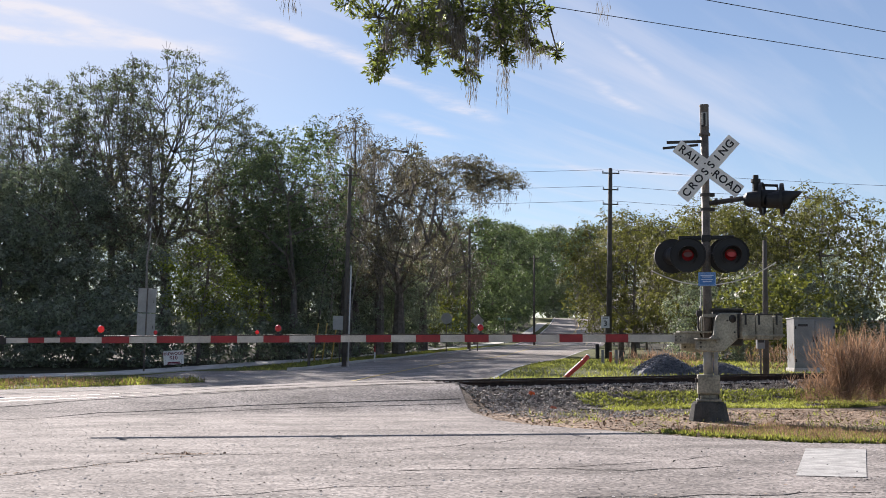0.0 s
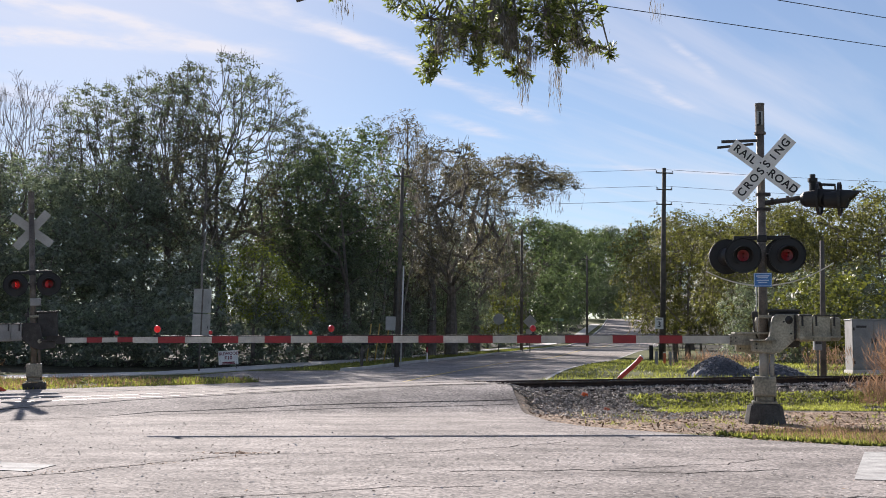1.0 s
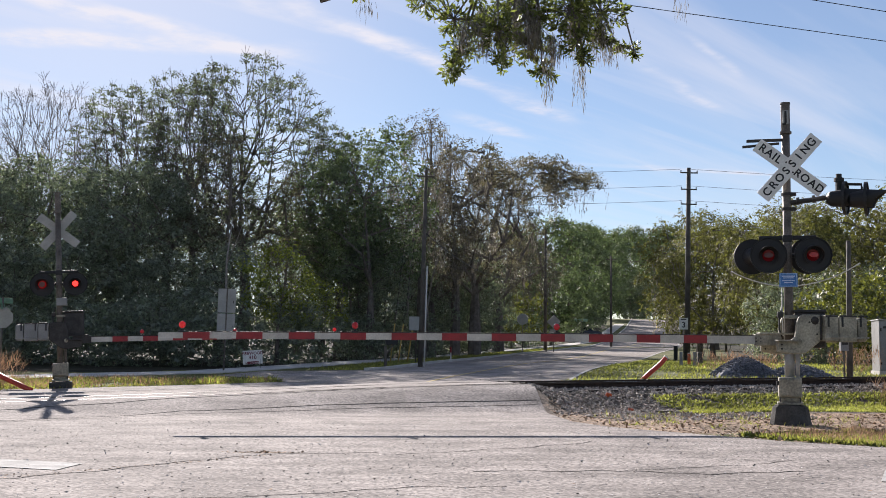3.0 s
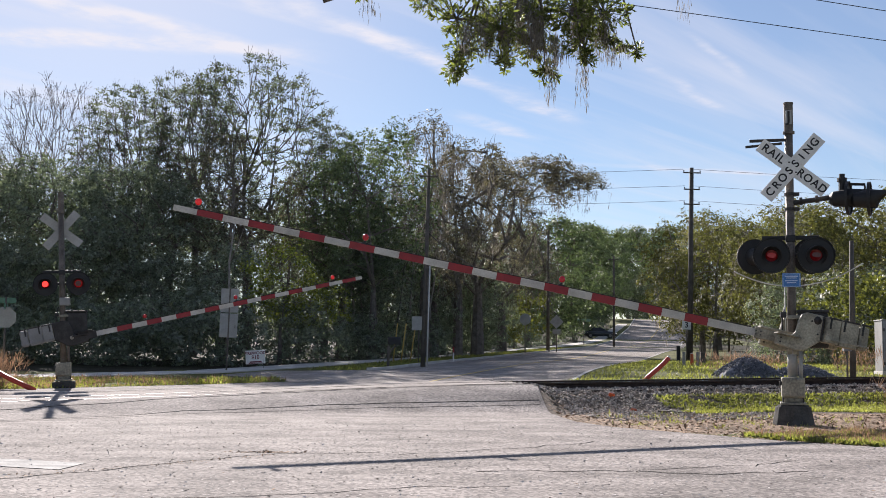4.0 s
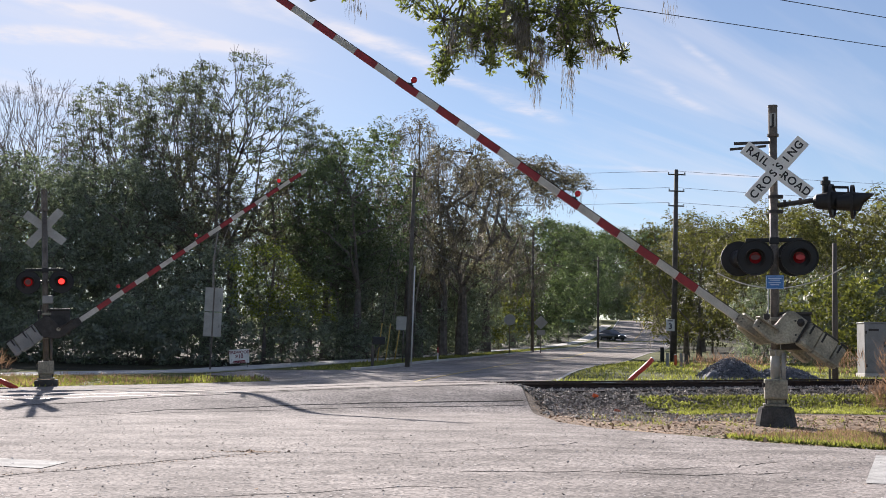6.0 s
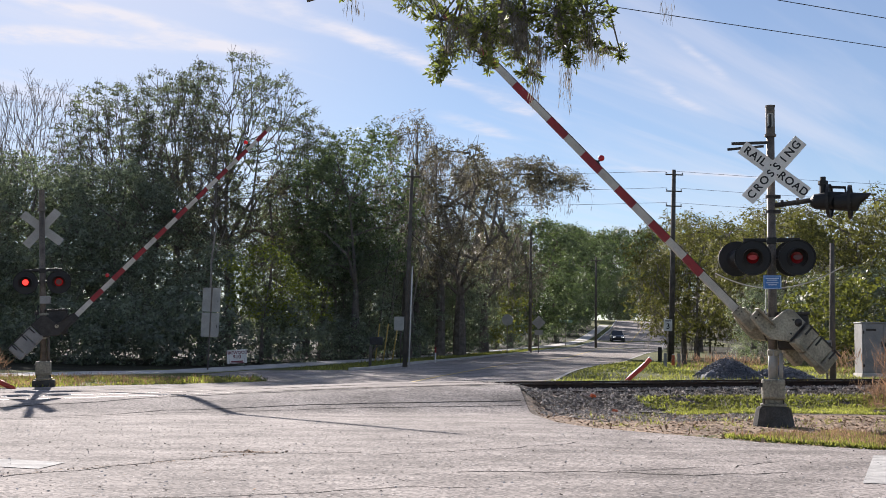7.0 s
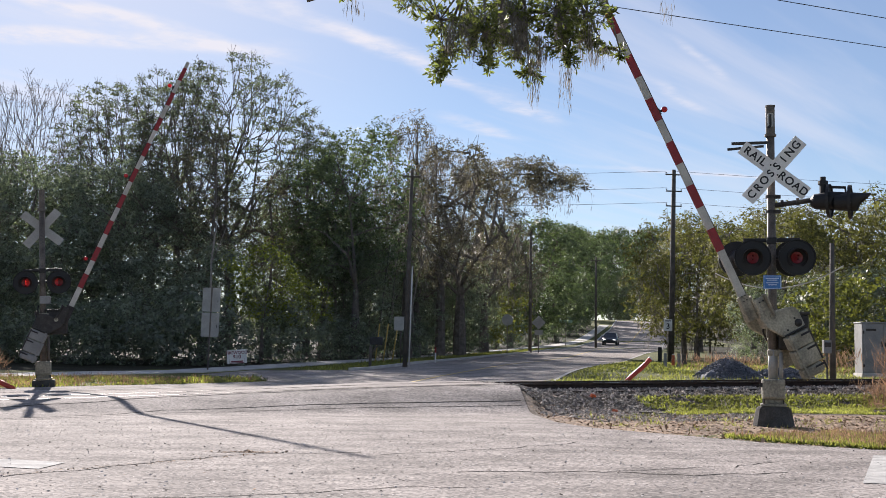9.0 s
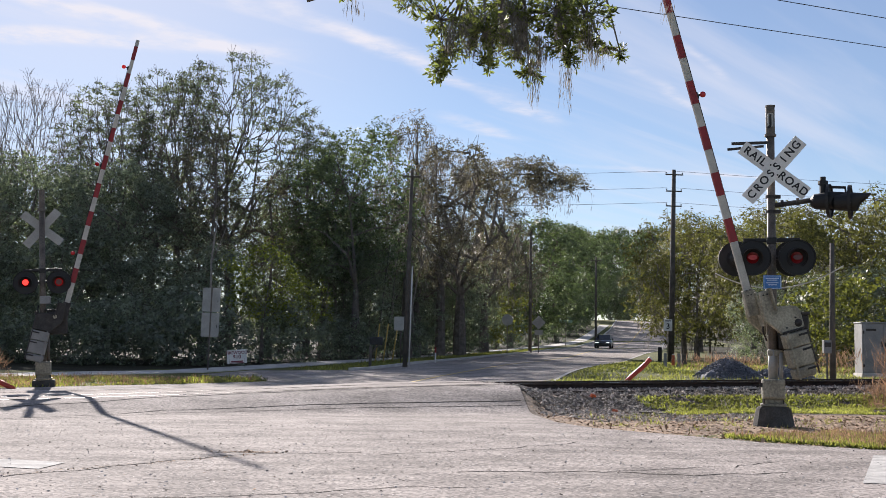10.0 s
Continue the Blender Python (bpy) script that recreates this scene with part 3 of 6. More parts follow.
def build_signal(name, m, near, label):
    """Mast with foundation, crossbuck, lamps, bell cap and gate mechanism; local -y looks at the traffic."""
    sig = empty(name, m, label, "crossing signal", "crossing signals")
    H = 5.54 if near else 5.0
    # foundation, junction box and collar
    if near:
        bm = bmesh.new()
        bmesh.ops.create_cone(bm, segments=14, radius1=0.37, radius2=0.29, depth=0.42, cap_ends=True)
        bmesh.ops.translate(bm, vec=(0, 0, 0.12), verts=bm.verts)
        bmesh.ops.bevel(bm, geom=[e for e in bm.edges if e.calc_face_angle(0) > 0.6], offset=0.025, segments=2, affect="EDGES")
        part("foundation", bm, M_FOUND, sig, "dark weathered concrete foot")
        base = 0.33
    else:
        part("foundation", box((0.55, 0.55, 0.25), (0, 0, 0.03), 0.02), M_FOUND, sig, "dark concrete foot")
        base = 0.16
    part("base_flange", merged(box((0.42, 0.42, 0.04), (0, 0, base + .03), 0.008), box((0.30, 0.30, 0.09), (0, 0, base + .09), 0.03)), M_CREAM, sig)
    for sx in (-.16, .16):
        for sy in (-.16, .16):
            part("anchor_bolt", tube([(sx, sy, base - .02), (sx, sy, base + .13)], 0.014, 6), M_DARK, sig)
    jb = part("junction_box", box((0.38, 0.34, 0.34), (0, -0.02, base + .30), 0.025), M_CREAM, sig, "cream cast-iron junction box")
    part("box_lid", box((0.34, 0.02, 0.28), (0, -0.20, base + .30), 0.008), M_CREAM, jb)
    part("hinge", box((0.05, 0.05, 0.07), (-0.20, -0.16, base + .37), 0.01), M_DARK, jb)
    part("mast", tube([(0, 0, base + .1), (0, 0, 2.4), (0, 0, H - .5)], [0.078, 0.074, 0.068], 16), M_MAST, sig, "dull aluminium tube mast", smooth=True)
    part("mast_cap", merged(tube([(0, 0, H - .52), (0, 0, H)], 0.078, 14), tube([(0, 0, H - .54), (0, 0, H - .50)], 0.10, 14), tube([(0, 0, H - .02), (0, 0, H + .01)], 0.084, 14)), M_MAST, sig, "grey cap sleeve", smooth=False)
    if near:
        t = part("cap_plate", box((0.10, 0.012, 0.24), (0, -0.082, H - .26), 0.004), M_SIGNBACK, sig)
        text_part("lettering", "J", 0.26, pose(0, -0.09, H - .26, 90, 0, 0), M_BLACK, t)
    if near:
        part("lower_sleeve", tube([(0, 0, base + .45), (0, 0, 1.30)], 0.082, 14), M_SIGNBACK, sig, "pale grey sleeve round the foot of the mast", smooth=True)
    part("conduit", tube([(0.13, -0.06, base + .4), (0.13, -0.06, 1.25)], 0.035, 10), M_SIGNBACK if near else M_MAST, sig, smooth=True)
    zx = 4.37 if near else 4.03
    if near:
        crossbuck(sig, zx + .02, -0.11, shift=.05)
        # twin bars that carried a further sign
        part("sign_bracket", merged(box((0.66, 0.04, 0.05), (-0.33, -0.03, zx + .52), 0.006), box((0.62, 0.02, 0.045), (-0.42, 0.03, zx + .45), 0.004, Matrix.Rotation(radians(-4), 4, "Y"))), M_DARK, sig, "weathered metal sign bracket")
    else:
        crossbuck(sig, zx, 0.11, L=1.2, w=0.215, words=False)
    zl = 2.89 if near else 2.65
    arm = part("crossarm", merged(box((0.95, 0.06, 0.07), (0, 0.05, zl + .30), 0.01), box((0.16, 0.2, 0.12), (0, 0.02, zl + .28), 0.015)), M_BLACK, sig)
    part("crossarm", tube([(-0.38, 0.12, zl), (0.38, 0.12, zl)], 0.035, 8), M_BLACK, sig, smooth=True)
    if near:
        lamp_unit(sig, -0.32, -0.16, zl - .02, 0, 1)
        lamp_unit(sig, 0.41, -0.16, zl - .02, 4, 0)
        # the pair for the opposite direction, seen from behind
        lamp_unit(sig, -0.59, 0.30, zl, 188, 0)
        lamp_unit(sig, 0.34, 0.30, zl, 184, 1)
        # side arm with two units facing the crossing street
        za = 3.84
        part("side_arm", merged(tube([(0.05, 0.0, za - .05), (0.45, 0, za + .0), (0.75, 0, za + .04), (0.86, 0, za + .04)], 0.045, 10), tube([(0.84, 0, za + .26), (1.22, 0, za + .24), (1.24, 0, za + .02)], 0.026, 8), *[tube([(x_, 0, za + .005 + k_), (x_ + .05, 0, za + .01 + k_)], 0.068, 10) for x_, k_ in ((.16, -.03), (.42, .0), (.70, .03))]), M_DARK, sig, "dark iron side arm")
        part("side_arm", merged(tube([(0.86, 0, za - .12), (0.86, 0, za + .30)], 0.06, 10), tube([(0.86, 0, za + .30), (0.86, 0, za + .36)], 0.085, 10), tube([(0.86, 0, za + .36), (0.86, 0, za + .43)], 0.05, 10)), M_BLACK, sig, "black upright at the arm's end")
        for zc in (za - .16, za + .10):
            part("band_clamp", merged(tube([(0, 0, zc - .025), (0, 0, zc + .025)], 0.095, 14), box((0.12, 0.10, 0.06), (0.10, 0, zc), 0.01)), M_DARK, sig)
        lamp_unit(sig, 0.95, -0.08, za - .0, 75, 0, 0.29)
        lamp_unit(sig, 1.27, -0.22, za - .04, 79, 1, 0.29)
        # blue notice
        pl = part("notice_plate", box((0.30, 0.012, 0.24), (0.0, -0.12, 2.45), 0.006), M_BLUE, sig, "blue enamel notice with unreadable print")
        for bx, bz, bw, bh in ((0, .105, .28, .008), (0, -.105, .28, .008), (-.137, 0, .008, .21), (.137, 0, .008, .21), (0, .065, .22, .018), (0, .035, .17, .014), (0, -.01, .20, .014), (0, -.045, .15, .014)):
            part("printed_bar", box((bw, 0.004, bh), (bx, -0.128, 2.45 + bz)), M_PALEBLUE, pl)
        pts = [Vector((-1.05 + 2.1 * k / 20 + .1, .05 - .3 * k / 20, 2.62 - .32 * (1 - ((k - 10) / 10) ** 2) + .1 * k / 20)) for k in range(21)]
        part("cable", tube(pts, 0.011, 6), M_PALEWIRE, sig, "pale drooping signal cable", smooth=True)
    else:
        lamp_unit(sig, -0.40, -0.16, zl - .02, 0, 1, 0.30, M_LIT)
        lamp_unit(sig, 0.40, -0.16, zl - .02, 0, 0, 0.30, M_LIT)
        part("junction_box", box((0.26, 0.24, 0.20), (0.06, -0.06, 2.18), 0.02), M_GREY, sig)
    # gate mechanism: a cast housing behind the mast
    part("gate_mechanism", merged(box((0.50, 0.40, 0.60), (0.34, 0.12, 1.60), 0.03), box((0.54, 0.44, 0.05), (0.34, 0.12, 1.92), 0.015)), M_DARK, sig, "dark weathered mechanism housing")
    part("bracket", box((0.24, 0.20, 0.10), (0.03, 0.02, 1.24), 0.012), M_CREAM, sig)
    part("bracket", box((0.22, 0.20, 0.06), (0.03, 0, 1.82), 0.01), M_CREAM, sig)
    part("cable_loop", tube([(-.10, -.05, 2.05), (-.16, -.08, 1.8), (-.16, -.08, 1.6), (-.10, -.06, 1.45)], 0.016, 6), M_DARK, sig, smooth=True)
    if near:
        part("sense_wire", tube([(-.11, -.09, 2.36), (-.11, -.09, 1.98), (-.10, -.09, 1.5)], 0.010, 6), M_PALEWIRE, sig, "pale thin conduit below the notice", smooth=True)
    part("cable_box", box((0.10, 0.12, 0.10), (-0.14, -0.06, 1.86), 0.015), M_DARK, sig)
    return sig


def moved(bm, dx, dz):
    bm.transform(Matrix.Translation((dx, 0, dz)))
    return bm


def build_gate(name, L, first, period, count, lamps, label, near):
    """Striped arm that turns about local y at the pivot; +x is the tip. Counterweights on the far end."""
    g = new(name)
    g.empty_display_size = 0.3
    tagged(g, label, "crossing gate", "crossing gates")
    h0, h1, t0, t1 = 0.132, 0.092, 0.055, 0.035
    DX, DZ = 0.08, -0.332            # the arm hangs below the pivot
    x0 = 0.42

    def sect(x):
        k = (x - x0) / (L - x0)
        return h0 + (h1 - h0) * k, t0 + (t1 - t0) * k

    def length(xa, xb, grow):
        n = 3
        bm = bmesh.new()
        rings = []
        for i in range(n + 1):
            x = xa + (xb - xa) * i / n
            h, t = sect(x)
            h, t = h / 2 + grow, t / 2 + grow
            dz = -0.012 * (x / 5.6) ** 2
            rings.append([bm.verts.new((x, sy * t, sz * h + dz)) for sy, sz in ((-1, -1), (1, -1), (1, 1), (-1, 1))])
        for r0, r1 in zip(rings, rings[1:]):
            for k in range(4):
                bm.faces.new((r0[k], r0[(k + 1) % 4], r1[(k + 1) % 4], r1[k]))
        bm.faces.new(rings[0][::-1]); bm.faces.new(rings[-1])
        bm.transform(Matrix.Translation((DX, 0, DZ)))
        return bm

    part("arm", length(x0, L, 0.0), M_ARMW, g, "dirty white tapered arm")
    for k in range(count):
        c = first + period * k
        part("red_band", length(c - period / 4, c + period / 4, 0.003), M_ARMR, g, "red reflective band" if k == 0 else "")
    for i, xl in enumerate(lamps):
        h, t = sect(xl)
        dz = -0.012 * (xl / 5.6) ** 2
        lit = i == 0
        b = part("lamp_bracket", moved(merged(box((0.11, 0.05, 0.035), (xl, 0, h / 2 + dz + .015), 0.006), tube([(xl, 0, h / 2 + dz), (xl, 0, h / 2 + dz + .06)], 0.02, 8)), DX, DZ), M_BLACK, g)
        bm = bmesh.new()
        bmesh.ops.create_uvsphere(bm, u_segments=14, v_segments=10, radius=0.053)
        bmesh.ops.scale(bm, vec=(1, .8, 1.05), verts=bm.verts)
        bmesh.ops.translate(bm, vec=(xl, 0, h / 2 + dz + .12), verts=bm.verts)
        bm.transform(Matrix.Translation((DX, 0, DZ)))
        part("arm_lamp", bm, M_ARMLIT if lit else M_ARMLAMP, b, "glowing red lamp", smooth=True)
    # cable along the top of the arm
    part("arm_cable", moved(tube([(x0 + .1 + (lamps[0] - x0 - .1) * k / 30, .01, sect(x0 + .1 + (lamps[0] - x0 - .1) * k / 30)[0] / 2 + .012 - .012 * ((x0 + .1 + (lamps[0] - x0 - .1) * k / 30) / 5.6) ** 2) for k in range(31)], 0.008, 5), DX, DZ), M_DARK, g, smooth=True)
    # arm socket and pivot hub
    part("arm_socket", moved(merged(box((0.46, 0.09, 0.19), (0.36, 0, 0.0), 0.012), box((0.60, 0.16, 0.035), (0.22, 0, 0.11), 0.008)), DX, DZ), M_CREAM if near else M_DARK, g, "cream steel socket" if near else "")
    for xx in (.50, .58):
        for zz in (-.03, .03):
            part("bolt", moved(tube([(xx, -.055, zz), (xx, .055, zz)], 0.012, 6), DX, DZ), M_DARK, g)
    hub = part("counterweight_shaft", tube([(-.23, -.30, 0), (-.23, .40, 0)], 0.07, 12), M_DARK, g, smooth=True)
    # counterweight cheeks on both sides of the mast, the iron plates bolted to the one by the traffic
    f = 1 if near else -1
    outline = [(0.44, -0.53), (0.44, -0.36), (0.21, -0.35), (0.12, -0.28), (0.085, -0.05), (0.05, 0.05), (-0.02, 0.10), (-0.35, 0.10), (-0.35, -0.33), (-0.07, -0.55), (0.09, -0.57)]
    iron, cheek = (M_CREAM, M_CREAM) if near else (M_GREY, M_DARK)
    for yy, lab in ((0.36 * f, "weathered cream cheek with worn paint"), (-0.27 * f, "")):
        b = part("counterweight_arm", plate(outline, 0.07, 0.016), cheek, hub, lab if near else "dark greasy cheek plate")
        b.location = (0, yy, 0)
        yo, y1 = .04 * f, yy
        part("cover_plate", tube([(.06, y1 + yo * .8, -.36), (.06, y1 + yo * 1.3, -.36)], .05, 14), M_CREAM, hub)
        part("rib", box((0.03, 0.02, 0.42), (-.33, y1 + yo * 1.1, -.12), 0.006), M_DARK, hub)
        for bx, bz in ((.37, -.41), (.37, -.48), (-.26, .03), (-.26, -.23), (-.13, -.03)):
            part("bolt", tube([(bx, y1, bz), (bx, y1 + yo * 1.35, bz)], .016, 6), M_DARK, hub)
        part("flange", box((0.40, 0.16, 0.025), (.26, y1 + yo * .8, -.345), 0.006), cheek, hub)
    for yy, n in ((0.36 * f, 3), (-0.27 * f, 2)):
        x = -.36
        for k, wd in enumerate((.25, .33, .20)[:n]):
            w = part("counterweight", box((wd - .012, 0.20, 0.44 - .03 * (k == 2)), (x - wd / 2, yy + .04 * f, -.125 - .012 * k), 0.02 + .03 * (k == 2)), iron, hub, ("cream cast-iron weight" if near else "grey cast-iron weight") if k == 0 else "")
            part("slot", box((0.035, 0.012, 0.17), (x - .06, yy + .142 * f, -.02), 0.004), M_BLACK, hub)
            part("lip", box((wd - .03, 0.014, 0.03), (x - wd / 2, yy + .142 * f, .075), 0.004), M_DARK, hub)
            x -= wd
        part("strap", box((abs(x) - .34, 0.022, 0.035), ((x - .34) / 2, yy + .146 * f, -.285), 0.005), iron, hub)
    for xx in (-.66, -.31):
        part("tie_rod", tube([(xx, -.28, -.13), (xx, .38, -.13)], 0.03, 8), M_DARK, hub)
    return g, hub


NEAR_MAST = (5.65, 19.5)
FAR_MAST = (-10.1, 28.9)
near_signal = build_signal("crossing_signal", pose(*NEAR_MAST, gz1(*NEAR_MAST), 0.0, 0.0, -14.0), True,
                           "weathered railroad crossing signal with lettered crossbuck and flashing red lamps")
far_signal = build_signal("crossing_signal", pose(*FAR_MAST, gz1(*FAR_MAST), 0.0, -3.2, 17.0), False,
                          "leaning grey crossing signal beyond the track, back of its crossbuck showing")
near_gate, near_shaft = build_gate("crossing_gate", 10.44, 1.65, 0.821, 11, [10.08, 7.37, 4.04], "long red and white striped crossing gate with counterweights, rising", True)
far_gate, far_shaft = build_gate("crossing_gate", 7.75, 1.30, 0.76, 9, [6.95, 4.25, 1.85], "red and white striped crossing gate of the opposite lane, rising", False)
NEAR_PIVOT = (5.681, 19.47, 1.756)
FAR_PIVOT = (-10.06, 28.82, 1.72)

# seconds, near gate's angle, far gate's angle
GATE = [(0.0, -0.42, 1.25), (1.5, -0.42, 1.25), (2.7, -0.42, 1.25), (3.0, -0.04, 1.9), (3.3, 2.82, 5.0), (3.8, 8.65, 11.2), (4.0, 10.96, 13.6), (4.5, 16.68, 19.7), (5.0, 22.4, 25.8), (5.5, 27.72, 31.5), (6.25, 35.55, 39.6), (7.0, 43.49, 47.6), (7.5, 48.3, 52.8), (8.0, 53.59, 57.8), (8.5, 58.39, 62.9), (9.0, 63.56, 68.0), (9.5, 68.74, 73.0), (10.0, 74.1, 78.3)]


def flash_rows(phase):
    """The added discs turn over every 0.8 s to imitate flashing, by turns in the two lamps of a pair."""
    rows, state, t, ang = [(0.0, 180.0 * phase)], phase, 0.2, 180.0 * phase
    while t < 10.0:
        for k, (dt, da) in enumerate(((-0.067, 0), (-0.033, 60), (0.033, 120), (0.067, 180))):
            if t + dt <= 10.0:
                rows.append((t + dt, ang + da))
        ang += 180.0
        t += 0.8
    rows.append((10.0001, rows[-1][1])) if rows[-1][0] < 9.99 else None
    return [(min(t, 10.0), a) for t, a in rows]


# ---- trees ----
def branch_mesh(name, segs, material):
    V, Fc = [], []
    for p0, p1, r0, r1, lev in segs:
        n = 8 if lev == 0 else 5 if lev < 3 else 3
        t = (p1 - p0).normalized()
        a = t.orthogonal().normalized()
        b = t.cross(a)
        o = len(V)
        for p, r in ((p0, r0), (p1, r1)):
            for k in range(n):
                c, s = math.cos(6.28318 * k / n), math.sin(6.28318 * k / n)
                V.append(p + a * (c * r) + b * (s * r))
        for k in range(n):
            Fc.append((o + k, o + (k + 1) % n, o + n + (k + 1) % n, o + n + k))
    me = bpy.data.meshes.new(name)
    me.from_pydata([tuple(v) for v in V], [], Fc)
    me.materials.append(material)
    return me


def blades_mesh(name, centres, length, width, material, seed, up=0.0, jitter=0.35, hang=False, flat=False, spray=False):
    """Loose leaves: one bent four-cornered blade at each centre."""
    r = np.random.RandomState(seed)
    C = np.asarray(centres, float)
    n = len(C)
    d = r.normal(size=(n, 3))
    d[:, 2] += up
    if hang:
        d = r.normal(size=(n, 3)) * 0.12 + np.array([0, 0, -1.0])
    if flat:
        d[:, 2] *= 0.15
    if spray:
        d[:, 2] = d[:, 2] * 0.5 - 0.15
    d /= np.linalg.norm(d, axis=1)[:, None]
    q = r.normal(size=(n, 3))
    if flat:
        q = q * .25 + np.array([0, 0, 1.0])
    if spray:
        q[:, 2] += 1.1
    w = np.cross(d, q)
    w /= np.linalg.norm(w, axis=1)[:, None] + 1e-9
    L = length * (1 + jitter * r.uniform(-1, 1, n))[:, None]
    W = width * (1 + jitter * r.uniform(-1, 1, n))[:, None]
    nrm = np.cross(d, w)
    V = np.stack([C, C + d * L * .45 + w * W * .5 + nrm * L * .06, C + d * L, C + d * L * .45 - w * W * .5 + nrm * L * .06], 1).reshape(-1, 3)
    me = bpy.data.meshes.new(name)
    me.vertices.add(4 * n); me.vertices.foreach_set("co", V.ravel())
    me.loops.add(4 * n); me.loops.foreach_set("vertex_index", np.arange(4 * n, dtype=np.int32))
    me.polygons.add(n)
    me.polygons.foreach_set("loop_start", np.arange(0, 4 * n, 4, dtype=np.int32))
    me.materials.append(material)
    me.update(calc_edges=True)
    return me


def unit(a):
    return a / (np.linalg.norm(a, axis=1)[:, None] + 1e-9)


def quads(name, V, material):
    """A mesh of loose four-cornered leaves from an n x 4 x 3 array."""
    n = len(V)
    me = bpy.data.meshes.new(name)
    me.vertices.add(4 * n); me.vertices.foreach_set("co", np.ascontiguousarray(V, dtype=np.float32).ravel())
    me.loops.add(4 * n); me.loops.foreach_set("vertex_index", np.arange(4 * n, dtype=np.int32))
    me.polygons.add(n)
    me.polygons.foreach_set("loop_start", np.arange(0, 4 * n, 4, dtype=np.int32))
    me.materials.append(material)
    me.update(calc_edges=True)
    return me


def leaf_mesh(name, C, nrm, length, width, material, seed, loose=0.45, jitter=0.4):
    """Loose leaves that lie across the given normals, more or less."""
    r = np.random.RandomState(seed)
    C, n = np.asarray(C, float), len(C)
    N = unit(np.asarray(nrm, float) + r.normal(size=(n, 3)) * loose)
    d = unit(np.cross(N, r.normal(size=(n, 3))))
    w = np.cross(N, d)
    k = (1 + jitter * r.uniform(-1, 1, n))[:, None]
    L, W = length * k, width * k
    return quads(name, np.stack([C - d * L * .5, C + w * W * .5 + N * L * .09, C + d * L * .5, C - w * W * .5 + N * L * .09], 1), material)


def rosette_mesh(name, C, aims, length, width, material, seed):
    """Leaves that start at each centre and point along its aim."""
    r = np.random.RandomState(seed)
    C = np.array([tuple(c) for c in C]); d = np.array([tuple(a) for a in aims]); n = len(C)
    w = unit(np.cross(d, r.normal(size=(n, 3)) + [0, 0, .6]))
    N = np.cross(d, w)
    k = (1 + .35 * r.uniform(-1, 1, n))[:, None]
    L, W = length * k, width * k
    return quads(name, np.stack([C, C + d * L * .6 + w * W * .5 + N * L * .08, C + d * L, C + d * L * .6 - w * W * .5 + N * L * .08], 1), material)


def thing_tree(label, category, name, group):
    e = new(name)
    e.empty_display_size = 0.3
    return tagged(e, label, category, group)


def stuff_part(name, me, parent, label=""):
    o = new(name, me)
    o.parent = parent
    o["kind"] = "stuff"
    if label:
        o["label"] = label
    return o


def moss_mesh(points, lengths, seed, width=0.034):
    """Hanging beards: a tapering bundle of strands below each point."""
    r = np.random.RandomState(seed)
    cs = []
    for p, ln in zip(points, lengths):
        for j in range(r.randint(12, 22)):
            q = r.uniform(0, 1) ** 1.2
            cs.append((p[0] + r.normal() * .12 * (1.1 - q), p[1] + r.normal() * .12 * (1.1 - q), p[2] - q * ln))
    return blades_mesh("hanging_moss", cs, 0.30, width, M_MOSS, seed + 6, hang=True, jitter=.6)


